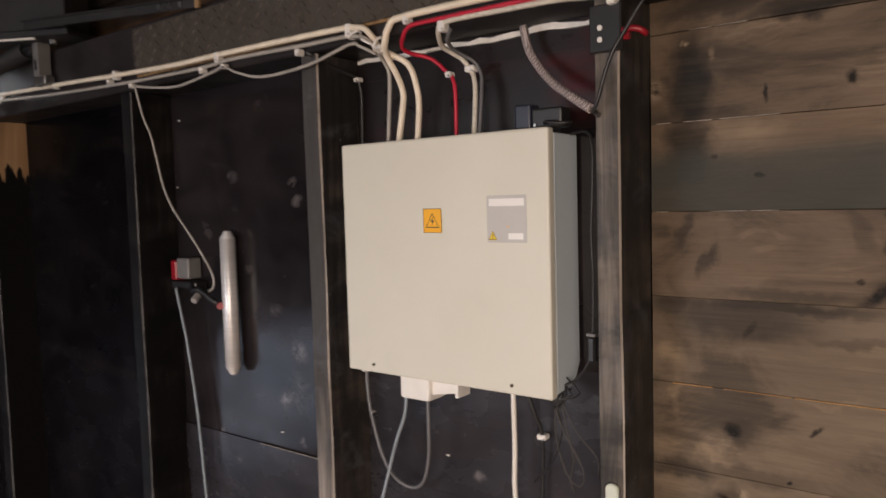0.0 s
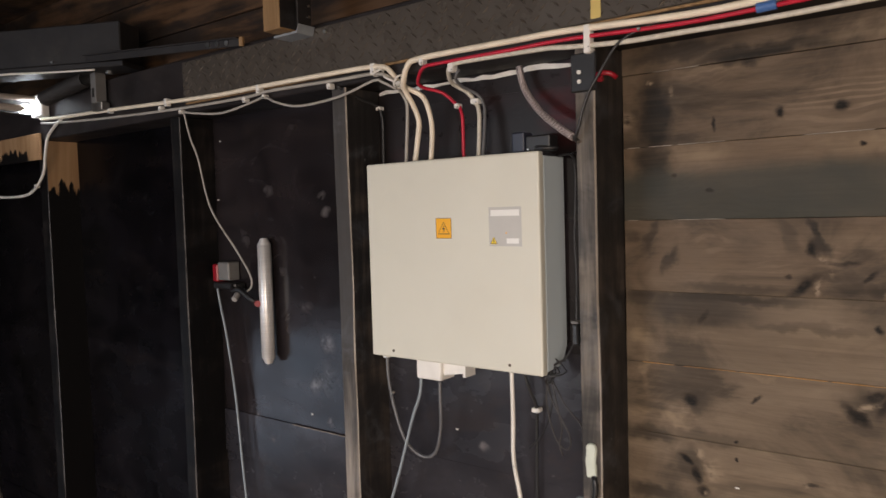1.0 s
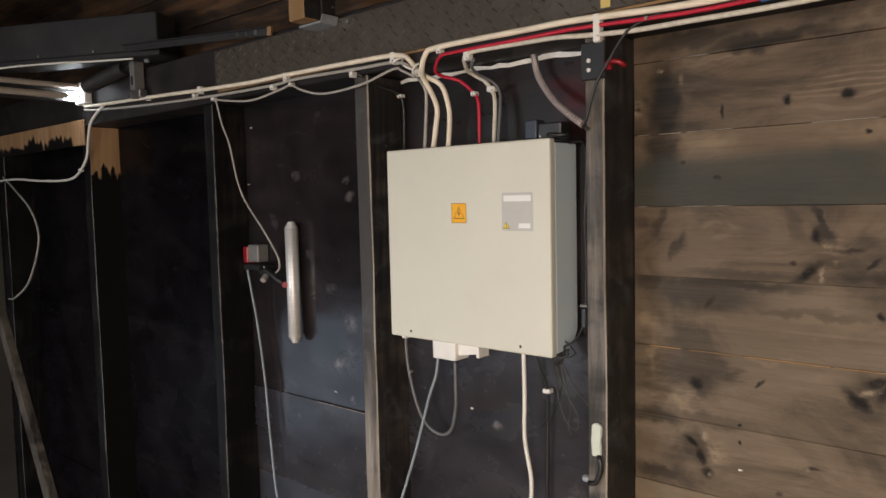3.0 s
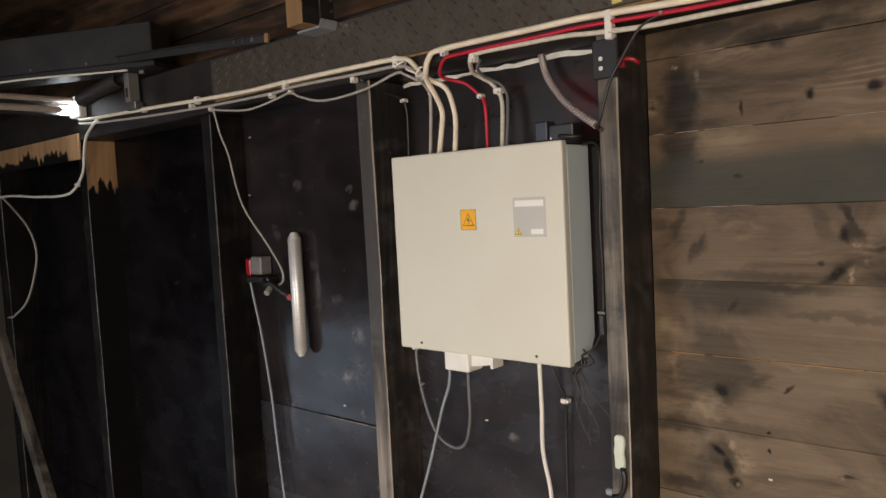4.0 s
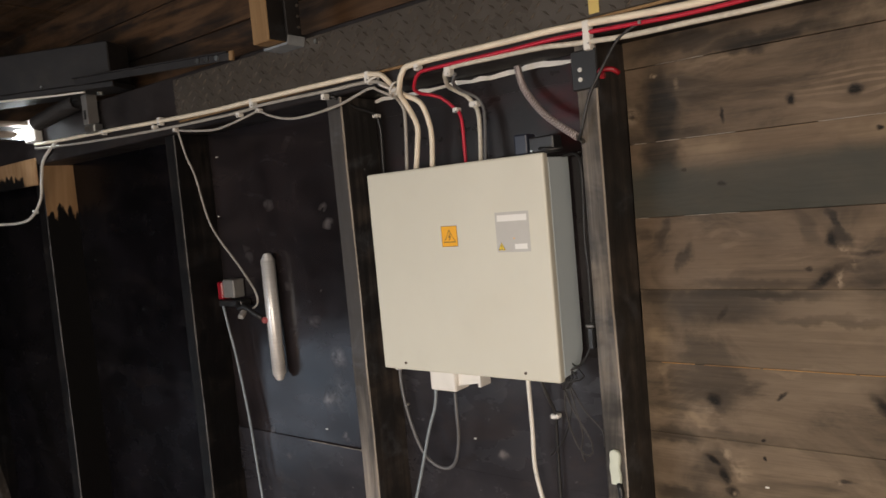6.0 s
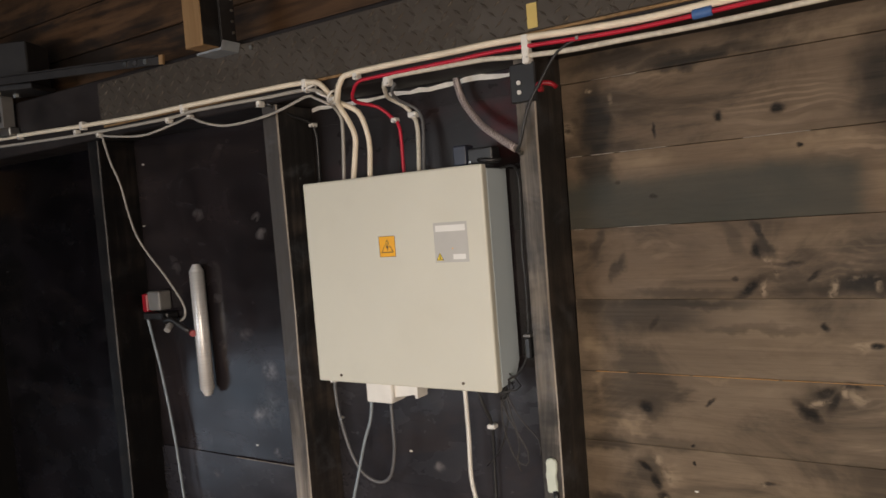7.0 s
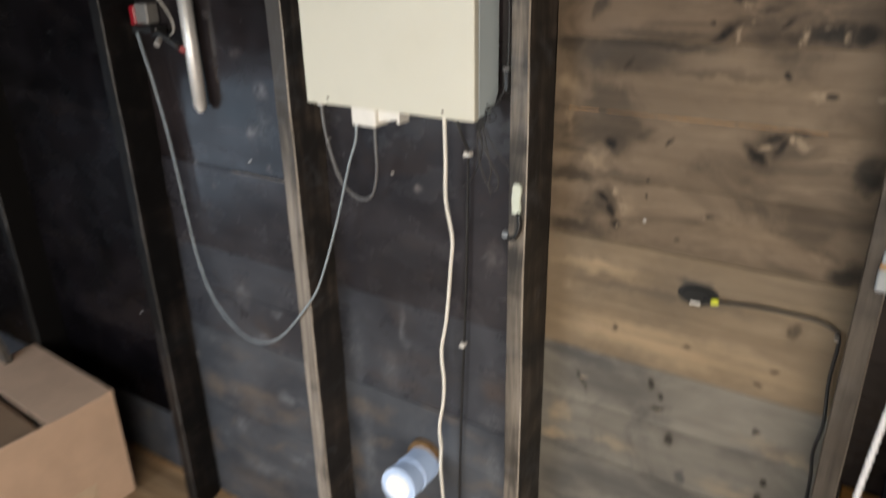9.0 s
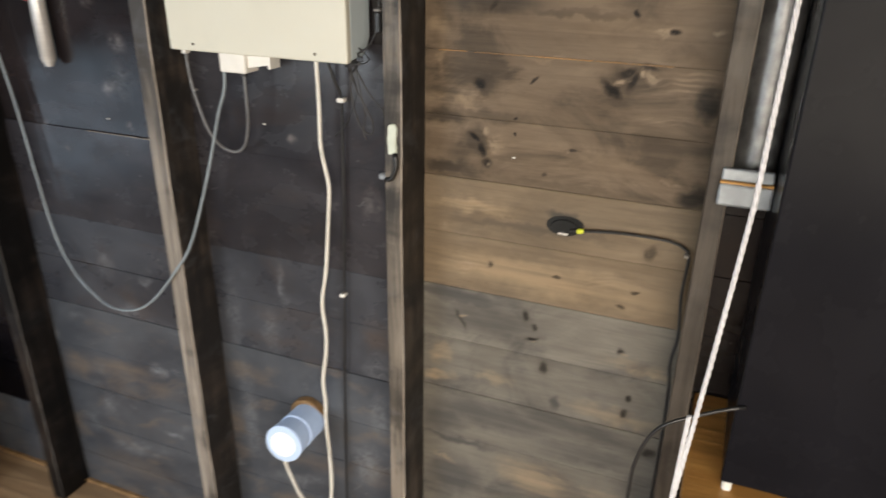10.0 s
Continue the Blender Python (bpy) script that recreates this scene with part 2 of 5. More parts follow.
    if band:
        zz = m.math("ADD", m.axis(2), m.math("MULTIPLY", m.math("SUBTRACT", m.noise(m.scaled((5, 1, 5)), 2.0, 4, 0.6), 0.5), 0.035))
        xx = m.math("ADD", m.axis(0), m.math("MULTIPLY", m.math("SUBTRACT", m.noise(m.scaled((3, 1, 22)), 2.0, 4, 0.6), 0.5), 0.05))
        strip = m.math("MULTIPLY", m.ramp(zz, 1.772, 1.735), m.ramp(xx, 0.972, 0.928))
        colour = m.mix(m.math("MULTIPLY", strip, m.ramp(cloud, 0.3, 0.7, 0.93, 0.8)), colour, (0.040, 0.043, 0.037))
    core = patches(m, [(x, z, rx * 1.12, rz * 1.12, a, k) for x, z, rx, rz, a, k in knots], 0.012, 0.35, 1.3)
    crumbs = m.ramp(m.noise(m.scaled((70, 1, 90)), 1.0, 5, 0.7, 1.2), 0.30, 0.55, 0.68, 1.0)
    halo = patches(m, [(x, z, rx * 2.6, rz * 2.3, a, 0.5 * k) for x, z, rx, rz, a, k in knots if rx + rz > 0.016], 0.016, 0.1, 1.2)
    if halo is not None:
        colour = m.mix(halo, colour, tuple(c * 0.5 for c in dark))
    colour = m.mix(m.math("MULTIPLY", core, crumbs), colour, (0.008, 0.006, 0.005))
    flake = patches(m, pale, 0.012, 0.15, 1.15)
    colour = m.mix(m.math("MULTIPLY", flake, m.ramp(m.noise(m.scaled((55, 1, 60), (3, 0, 9)), 1.0, 4, 0.65, 1.0), 0.38, 0.60, 0.0, 0.95)), colour, (0.285, 0.220, 0.155))
    r = m.ramp(m.noise(m.scaled((6, 6, 9)), 1.3, 5, 0.6), 0.3, 0.7, 0.40, 0.62)
    height = m.math("ADD", m.math("MULTIPLY", fine, 0.35), m.math("ADD", m.math("MULTIPLY", lines, 0.12), m.math("MULTIPLY", core, -0.5)))
    return m.finish(colour, r, bump=height, depth=0.0018, strength=0.5, spec=gloss)


UP_SMOKE = [(0.573, 1.845, 0.036, 0.09, 0, 0.8), (0.568, 1.77, 0.035, 0.06, 0, 0.7), (0.985, 1.85, 0.045, 0.07, 0.1, 0.92), (1.03, 1.87, 0.04, 0.09, 0, 0.85), (0.74, 1.928, 0.12, 0.016, 0.05, 0.75), (0.61, 1.945, 0.10, 0.02, 0, 0.6),
            (0.562, 1.645, 0.012, 0.035, -0.5, 0.55), (0.596, 1.61, 0.010, 0.03, -0.4, 0.6), (0.817, 1.645, 0.010, 0.042, 0.45, 0.85), (0.775, 1.65, 0.014, 0.04, 0.3, 0.4), (0.955, 1.572, 0.10, 0.020, 0, 0.95), (0.86, 1.569, 0.03, 0.016, 0.1, 0.6), (0.995, 1.60, 0.05, 0.03, 0, 0.5), (0.70, 1.562, 0.10, 0.010, 0, 0.4)]
UP_KNOTS = [(0.765, 1.834, 0.006, 0.009, 0.4, 1), (0.850, 1.831, 0.011, 0.006, 0.2, 1), (0.667, 1.823, 0.003, 0.011, 0, 0.9), (0.876, 1.776, 0.005, 0.003, 0, 1), (0.810, 1.624, 0.009, 0.011, 0, 1), (0.797, 1.568, 0.026, 0.008, 0.75, 1), (0.884, 1.587, 0.012, 0.004, 0.7, 0.9),
            (0.945, 1.574, 0.030, 0.011, 0.1, 0.95), (0.775, 1.586, 0.006, 0.003, 0, 0.8), (0.604, 1.746, 0.005, 0.004, 0, 0.6), (0.661, 1.718, 0.006, 0.004, 0, 0.7), (0.99, 1.572, 0.014, 0.016, 0.3, 1), (0.52, 1.84, 0.005, 0.006, 0, 0.8), (0.86, 1.603, 0.010, 0.003, 0, 0.6)]
UP_PALE = [(0.564, 1.901, 0.008, 0.006, 0, 1), (0.520, 1.84, 0.018, 0.020, 0, 0.7), (0.826, 1.602, 0.006, 0.022, 0.6, 0.9), (0.817, 1.567, 0.005, 0.017, -0.3, 0.9), (0.909, 1.569, 0.008, 0.020, -0.25, 0.85), (0.964, 1.573, 0.007, 0.012, 0, 0.6), (0.60, 1.88, 0.006, 0.012, 0, 0.4), (0.94, 1.58, 0.02, 0.005, 0.3, 0.4)]
UP_TAN = [(0.634, 1.775, 0.07, 0.020, 0, 0.6), (0.90, 1.932, 0.13, 0.014, 0.05, 0.55), (0.90, 1.772, 0.10, 0.018, 0, 0.5), (1.0, 1.72, 0.05, 0.04, 0, 0.55), (0.66, 1.905, 0.08, 0.010, 0, 0.3), (0.90, 1.64, 0.10, 0.02, 0, 0.3), (0.60, 1.86, 0.05, 0.01, 0.1, 0.3), (0.585, 1.826, 0.02, 0.01, 0, 0.4)]
UP_RUB = [(0.835, 1.60, 0.03, 0.035, 0.5, 0.8), (0.93, 1.592, 0.06, 0.012, 0.1, 0.6), (0.76, 1.60, 0.04, 0.012, 0, 0.5), (0.85, 1.84, 0.12, 0.05, 0, 0.75), (0.96, 1.768, 0.08, 0.022, 0, 0.7), (0.66, 1.64, 0.06, 0.03, 0, 0.4), (0.95, 1.63, 0.08, 0.03, 0, 0.5), (0.66, 1.90, 0.07, 0.02, 0.1, 0.4)]
upper_boards = knotty("cloudy_brown_upper_boards", (0.109, 0.078, 0.053), (0.170, 0.124, 0.086), UP_SMOKE, UP_KNOTS, UP_PALE, UP_TAN, UP_RUB, haze=0.62)
band_board = knotty("grey_banded_board", (0.117, 0.083, 0.055), (0.184, 0.132, 0.090), UP_SMOKE, UP_KNOTS, UP_PALE, UP_TAN, UP_RUB, haze=0.2, band=True)
MID_SMOKE = [(0.632, 1.528, 0.11, 0.038, 0, 0.62), (0.675, 1.546, 0.14, 0.014, 0, 0.65), (0.54, 1.54, 0.04, 0.025, 0, 0.6), (0.55, 1.306, 0.06, 0.018, 0, 0.6), (0.66, 1.315, 0.08, 0.014, 0, 0.4), (0.56, 1.205, 0.06, 0.018, 0, 0.6), (1.030, 1.376, 0.028, 0.035, 0, 0.95), (1.035, 1.208, 0.045, 0.024, 0.5, 0.97),
             (0.905, 1.40, 0.06, 0.028, 0, 0.5), (0.868, 1.383, 0.03, 0.014, -0.6, 0.8), (0.635, 1.375, 0.035, 0.028, 0, 0.6), (0.80, 1.505, 0.14, 0.008, 0, 0.3), (0.625, 1.262, 0.035, 0.03, -0.4, 0.55), (1.0, 1.33, 0.05, 0.012, 0, 0.4), (0.80, 1.195, 0.12, 0.010, 0, 0.3)]
MID_KNOTS = [(0.648, 1.513, 0.005, 0.012, -0.5, 0.6), (0.897, 1.510, 0.006, 0.005, 0.4, 1), (0.961, 1.483, 0.010, 0.005, 0, 1), (0.626, 1.373, 0.014, 0.010, 0, 1), (0.731, 1.389, 0.009, 0.004, 0.5, 0.9), (0.868, 1.382, 0.018, 0.007, -0.7, 1), (0.889, 1.414, 0.014, 0.010, 0.3, 1), (0.903, 1.398, 0.008, 0.016, -0.3, 0.9), (0.928, 1.425, 0.014, 0.004, 0, 0.9),
             (0.618, 1.270, 0.013, 0.005, -0.5, 1), (0.636, 1.247, 0.007, 0.016, 0.3, 1), (0.648, 1.224, 0.010, 0.008, 0, 0.9), (0.699, 1.316, 0.004, 0.003, 0, 1), (0.699, 1.285, 0.003, 0.003, 0, 1), (0.81, 1.267, 0.013, 0.003, 0.25, 0.8), (0.76, 1.215, 0.006, 0.004, 0, 0.6)]
MID_PALE = [(0.882, 1.397, 0.020, 0.007, 0.2, 0.85), (0.918, 1.413, 0.007, 0.014, 0, 0.9), (0.934, 1.408, 0.016, 0.014, 0, 0.75), (0.640, 1.284, 0.011, 0.009, 0, 0.8), (0.653, 1.221, 0.006, 0.006, 0, 1), (0.656, 1.258, 0.010, 0.024, 0.4, 0.6), (0.943, 1.484, 0.014, 0.007, 0, 0.8), (0.80, 1.262, 0.010, 0.008, 0, 0.4), (1.03, 1.488, 0.012, 0.006, 0, 0.8)]
MID_TAN = [(0.541, 1.476, 0.022, 0.026, 0, 0.85), (0.549, 1.40, 0.010, 0.045, 0.15, 0.7), (0.572, 1.338, 0.055, 0.008, -0.18, 0.8), (0.575, 1.365, 0.05, 0.008, -0.1, 0.4), (0.86, 1.49, 0.15, 0.02, 0, 0.4), (0.66, 1.25, 0.03, 0.03, 0.3, 0.5), (0.80, 1.25, 0.20, 0.02, 0, 0.3), (0.74, 1.425, 0.05, 0.005, 0, 0.5), (0.56, 1.15, 0.03, 0.02, 0, 0.5)]
MID_RUB = [(0.93, 1.405, 0.05, 0.03, 0, 0.6), (0.66, 1.255, 0.03, 0.03, 0.3, 0.6), (0.60, 1.355, 0.05, 0.02, -0.2, 0.6), (1.0, 1.40, 0.05, 0.035, 0, 0.8), (0.98, 1.335, 0.07, 0.012, 0, 0.6), (0.56, 1.39, 0.04, 0.04, 0, 0.5), (0.945, 1.485, 0.03, 0.014, 0, 0.6), (1.0, 1.225, 0.05, 0.008, 0, 0.5)]
middle_boards = knotty("cloudy_brown_middle_boards", (0.126, 0.093, 0.064), (0.191, 0.144, 0.101), MID_SMOKE, MID_KNOTS, MID_PALE, MID_TAN, MID_RUB, haze=0.62)
LOW_SMOKE = [(0.80, 1.14, 0.035, 0.012, 0, 0.7), (0.60, 0.925, 0.12, 0.020, -0.05, 0.6), (0.66, 0.88, 0.14, 0.04, 0, 0.4), (0.69, 0.64, 0.16, 0.04, 0, 0.5), (0.56, 0.60, 0.06, 0.04, 0, 0.5), (0.59, 0.44, 0.08, 0.06, 0, 0.6), (0.817, 0.712, 0.012, 0.02, 0, 0.6), (0.74, 1.10, 0.18, 0.010, 0, 0.4), (0.90, 0.60, 0.14, 0.03, 0, 0.4), (0.60, 0.55, 0.10, 0.012, 0, 0.6), (1.02, 0.55, 0.05, 0.05, 0, 0.4)]
LOW_KNOTS = [(0.744, 0.912, 0.007, 0.013, 0.2, 0.8), (0.763, 0.889, 0.006, 0.009, 0, 0.8), (0.761, 0.858, 0.013, 0.004, 0.3, 1), (0.79, 0.794, 0.008, 0.016, 0, 0.8), (0.942, 0.872, 0.009, 0.007, 0.3, 0.9), (0.967, 0.767, 0.006, 0.009, 0, 0.9), (0.962, 0.729, 0.007, 0.010, -0.3, 0.9), (0.801, 1.008, 0.010, 0.005, 0, 0.8), (0.66, 1.013, 0.006, 0.007, 0, 0.8), (1.024, 0.646, 0.016, 0.009, 0.3, 0.8), (0.95, 1.005, 0.008, 0.004, 0, 0.8), (0.93, 0.97, 0.006, 0.004, 0, 0.8), (0.97, 1.09, 0.008, 0.016, 0, 0.6), (0.60, 0.87, 0.003, 0.02, 0.5, 0.6)]
LOW_PALE = [(0.618, 0.998, 0.020, 0.012, 0, 0.9), (0.660, 1.012, 0.012, 0.010, 0, 0.8), (0.605, 0.875, 0.012, 0.004, 0.4, 0.7), (0.765, 0.853, 0.010, 0.004, 0.3, 0.5), (0.56, 1.08, 0.012, 0.012, 0, 0.5), (0.57, 0.49, 0.04, 0.012, -0.3, 0.5), (0.95, 0.866, 0.010, 0.004, 0, 0.6)]
LOW_TAN = [(0.62, 1.13, 0.10, 0.014, 0, 0.5), (0.76, 1.0, 0.26, 0.040, -0.02, 0.55), (0.98, 0.84, 0.08, 0.016, -0.1, 0.6), (0.549, 0.715, 0.05, 0.014, 0, 0.75), (0.556, 0.775, 0.03, 0.026, 0.2, 0.6), (0.94, 0.715, 0.10, 0.022, -0.05, 0.55), (0.80, 0.49, 0.11, 0.05, -0.2, 0.75), (0.98, 1.125, 0.06, 0.02, 0, 0.35), (0.68, 0.74, 0.05, 0.015, 0, 0.4), (0.95, 0.49, 0.08, 0.03, 0, 0.5), (0.65, 0.30, 0.10, 0.04, 0, 0.5), (0.90, 0.25, 0.12, 0.03, 0, 0.5)]
LOW_RUB = [(0.62, 1.135, 0.09, 0.02, 0, 0.5), (0.62, 1.0, 0.07, 0.03, 0, 0.4), (0.90, 1.02, 0.10, 0.02, 0, 0.3)]
low_boards = knotty("tan_lower_boards", (0.165, 0.124, 0.083), (0.238, 0.183, 0.126), LOW_SMOKE, LOW_KNOTS, LOW_PALE, LOW_TAN, LOW_RUB, haze=0.25, tan_tint=(0.34, 0.25, 0.155), smoke_tint=(0.05, 0.047, 0.043))
grey_boards = knotty("weathered_grey_boards", (0.128, 0.116, 0.099), (0.215, 0.198, 0.172), LOW_SMOKE, LOW_KNOTS, LOW_PALE, LOW_TAN, LOW_RUB, haze=0.6, tan_tint=(0.30, 0.23, 0.155), smoke_tint=(0.048, 0.048, 0.050), dull=0.4)


def painted(name, paint, sheen, brown, smears, glints=(), wear=0.3, rough=(0.22, 0.42), gloss=0.5, brown_tint=(0.074, 0.053, 0.043)):
    """Boards under thin dark paint: brown showing through, chalky smears, glints painted on knots."""
    m = Nodes(name)
    cloud = m.noise(m.scaled((2.4, 1, 3.4)), 1.5, 5, 0.6, 0.8)
    streak = m.noise(m.scaled((3.0, 1, 34)), 1.0, 4, 0.62, 0.5)
    # the lighter cloudy tone puts the paint's sheen into the colour
    colour = m.mix(m.ramp(cloud, 0.3, 0.72), paint, sheen)
    through_ = m.ramp(m.noise(m.scaled((3.2, 1, 8), (5, 0, 2)), 1.5, 6, 0.64, 0.9), 0.52, 0.66, 0.0, wear)
    if brown:
        through_ = m.math("MAXIMUM", through_, patches(m, brown, 0.03, 0.1, 1.2))
    colour = m.mix(m.math("MULTIPLY", through_, m.ramp(streak, 0.66, 0.36, 0.45, 1.0)), colour, brown_tint)
    chalk = m.ramp(m.noise(m.scaled((5, 1, 8), (2, 0, 5)), 1.6, 7, 0.72, 1.4), 0.57, 0.78, 0.0, wear * 1.1)
    if smears:
        broken = m.ramp(m.noise(m.scaled((34, 1, 40), (1, 0, 6)), 1.0, 5, 0.7, 1.3), 0.36, 0.62)
        chalk = m.math("MAXIMUM", chalk, m.math("MULTIPLY", patches(m, smears, 0.03, 0.0, 1.2), broken))
    colour = m.mix(chalk, colour, (0.19, 0.195, 0.21))
    if glints:
        # gloss catching light on knots, painted as pale broken spots
        bits = m.ramp(m.noise(m.scaled((26, 1, 30), (8, 0, 1)), 1.0, 5, 0.66, 1.0), 0.36, 0.64)
        colour = m.mix(m.math("MULTIPLY", patches(m, glints, 0.02, 0.0, 1.15), bits), colour, (0.150, 0.135, 0.135))
    dust = m.ramp(m.voronoi(m.scaled((1, 1, 1.2)), 13), 0.045, 0.02, 0.0, min(0.6, 0.15 + wear))
    colour = m.mix(dust, colour, (0.22, 0.21, 0.2))
    r = m.ramp(m.noise(m.scaled((6, 6, 9)), 1.3, 5, 0.6), 0.3, 0.7, *rough)
    r = m.math("ADD", r, m.math("MULTIPLY", chalk, 0.3))
    height = m.math("ADD", m.math("MULTIPLY", streak, 0.2), m.math("MULTIPLY", cloud, 0.5))
    return m.finish(colour, r, bump=height, depth=0.0010, strength=0.2, spec=gloss)


KNOT_GLINTS = [(-0.433, 1.758, 0.022, 0.018, 0, 0.8), (-0.237, 1.746, 0.016, 0.014, 0, 0.7), (-0.226, 1.70, 0.020, 0.018, 0, 1), (-0.305, 1.472, 0.022, 0.018, 0, 0.5), (-0.237, 1.39, 0.026, 0.026, -0.4, 1), (-0.282, 1.283, 0.022, 0.026, -0.6, 0.9), (-0.504, 1.183, 0.012, 0.010, 0, 0.9), (-0.237, 1.20, 0.014, 0.014, 0.5, 0.8), (-0.45, 1.122, 0.010, 0.010, 0, 0.7),
         (-0.533, 1.645, 0.030, 0.03, -0.5, 0.4), (-0.392, 1.56, 0.02, 0.02, 0, 0.3), (-0.326, 1.917, 0.02, 0.012, 0, 0.5), (0.21, 1.222, 0.014, 0.012, 0, 0.9), (0.395, 1.10, 0.03, 0.05, 0, 0.5), (0.15, 0.90, 0.012, 0.03, 0.2, 0.7)]
HIGH_SMEARS = [(-0.25, 1.30, 0.05, 0.05, -0.5, 0.25), (-0.36, 1.10, 0.12, 0.03, 0.2, 0.2), (0.05, 1.15, 0.05, 0.10, 0, 0.2)]
MID_BROWN = [(0.05, 0.60, 0.10, 0.03, 0, 0.6), (0.40, 0.77, 0.05, 0.05, 0, 0.7), (-0.20, 0.62, 0.10, 0.02, 0, 0.5), (0.41, 1.02, 0.03, 0.05, 0, 0.6), (-0.40, 0.83, 0.04, 0.05, 0, 0.3), (0.12, 0.70, 0.16, 0.02, 0, 0.4)]
MID_SMEARS = [(-0.40, 0.807, 0.03, 0.04, 0, 0.5), (-0.348, 0.68, 0.05, 0.03, 0.3, 0.5), (-0.277, 0.783, 0.03, 0.02, 0.5, 0.5), (0.151, 0.85, 0.015, 0.06, 0.1, 0.5), (0.11, 0.72, 0.03, 0.08, 0, 0.35), (0.40, 0.68, 0.04, 0.06, 0, 0.4), (0.0, 0.75, 0.03, 0.16, 0, 0.3), (-0.10, 0.95, 0.1, 0.03, 0.3, 0.2)]
LOW_BROWN = [(-0.585, 0.45, 0.07, 0.05, 0, 0.9), (-0.42, 0.475, 0.14, 0.035, 0.1, 0.75), (-0.034, 0.41, 0.035, 0.05, 0.6, 0.95), (0.011, 0.585, 0.06, 0.03, 0, 0.8), (0.388, 0.375, 0.06, 0.05, 0, 0.6), (-0.279, 0.44, 0.07, 0.03, 0.2, 0.7), (0.20, 0.35, 0.14, 0.03, 0, 0.5), (-0.45, 0.12, 0.2, 0.05, 0, 0.6), (0.10, 0.12, 0.2, 0.04, 0, 0.5)]
LOW_SMEARS = [(-0.279, 0.51, 0.035, 0.025, -0.3, 0.9), (-0.488, 0.339, 0.04, 0.05, 0, 0.8), (-0.265, 0.294, 0.05, 0.012, -0.1, 0.9), (-0.05, 0.271, 0.04, 0.02, 0, 0.7), (0.36, 0.40, 0.05, 0.08, 0, 0.6), (0.40, 0.55, 0.03, 0.08, 0, 0.5), (-0.40, 0.20, 0.15, 0.03, 0.2, 0.5), (0.16, 0.28, 0.10, 0.02, 0.2, 0.6), (0.02, 0.45, 0.03, 0.2, 0, 0.4)]
# Far-left bays: gloom put into a near-zero paint colour.
gloom_black = painted("gloom_black_boards", (0.0016, 0.0015, 0.0020), (0.0062, 0.0052, 0.0068), (), (), wear=0.05, rough=(0.16, 0.30), gloss=0.14)
black_boards = painted("black_painted_boards", (0.0095, 0.0078, 0.0088), (0.0235, 0.0185, 0.0200), (), HIGH_SMEARS, KNOT_GLINTS, wear=0.08, rough=(0.13, 0.26), gloss=0.42)
# Lighter copy of the far-left black, a faint low glow in its colour.
glow_black = painted("glow_black_boards", (0.0026, 0.0023, 0.0030), (0.0092, 0.0078, 0.0100), (), (), wear=0.06, rough=(0.18, 0.32), gloss=0.16)
beam_black = painted("matt_black_beam", (0.011, 0.0092, 0.0095), (0.026, 0.0212, 0.0212), (), (), wear=0.1, rough=(0.45, 0.62), gloss=0.3)
maroon_boards = painted("black_boards_with_maroon_patches", (0.0095, 0.0076, 0.0082), (0.0225, 0.0175, 0.0180), [(0.41, 1.865, 0.06, 0.06, 0.2, 0.9), (0.45, 1.93, 0.05, 0.04, 0, 0.7), (0.36, 1.90, 0.04, 0.03, 0, 0.5)], (), wear=0.1, rough=(0.24, 0.4), gloss=0.35, brown_tint=(0.085, 0.010, 0.013))
# Lighter and bluer towards the floor: wear plus brighter light put in the colour.
lit_black = painted("lit_black_boards", (0.0195, 0.0187, 0.0228), (0.042, 0.0395, 0.0455), (), MID_SMEARS, KNOT_GLINTS, wear=0.16, rough=(0.17, 0.32), gloss=0.45)
rubbed_lit_black = painted("rubbed_lit_black_boards", (0.026, 0.028, 0.036), (0.054, 0.057, 0.068), MID_BROWN, MID_SMEARS, KNOT_GLINTS, wear=0.32, rough=(0.22, 0.42), gloss=0.5)
worn_lit_black = painted("worn_lit_black_boards", (0.034, 0.038, 0.048), (0.072, 0.078, 0.091), LOW_BROWN, LOW_SMEARS, wear=0.6, rough=(0.34, 0.56), gloss=0.5, brown_tint=(0.135, 0.106, 0.084))
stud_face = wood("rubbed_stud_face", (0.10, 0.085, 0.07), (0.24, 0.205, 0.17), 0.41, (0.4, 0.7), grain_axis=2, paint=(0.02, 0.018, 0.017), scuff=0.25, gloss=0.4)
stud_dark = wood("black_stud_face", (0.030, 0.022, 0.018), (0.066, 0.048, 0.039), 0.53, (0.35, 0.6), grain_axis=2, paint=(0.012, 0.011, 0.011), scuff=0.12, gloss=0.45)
# Edge strips: rubbed wood with a highlight put into the pale colour.
stud_edge = wood("worn_glint_edge", (0.24, 0.20, 0.165), (0.44, 0.39, 0.34), 0.28, (0.4, 0.7), grain_axis=2, paint=(0.04, 0.036, 0.033), gloss=0.4)
dim_edge = wood("dim_glint_edge", (0.05, 0.046, 0.044), (0.145, 0.138, 0.136), 0.46, (0.4, 0.7), grain_axis=2, paint=(0.02, 0.018, 0.017), gloss=0.4)
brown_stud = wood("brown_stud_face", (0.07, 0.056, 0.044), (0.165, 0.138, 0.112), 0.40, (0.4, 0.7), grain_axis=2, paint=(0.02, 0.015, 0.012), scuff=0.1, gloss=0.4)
# Darker stud copy for the left end, its gloom put into the colour.
gloom_stud = wood("gloom_black_stud", (0.011, 0.009, 0.0085), (0.026, 0.021, 0.019), 0.56, (0.4, 0.6), grain_axis=2, paint=(0.004, 0.0038, 0.0043), scuff=0.05, gloss=0.2)
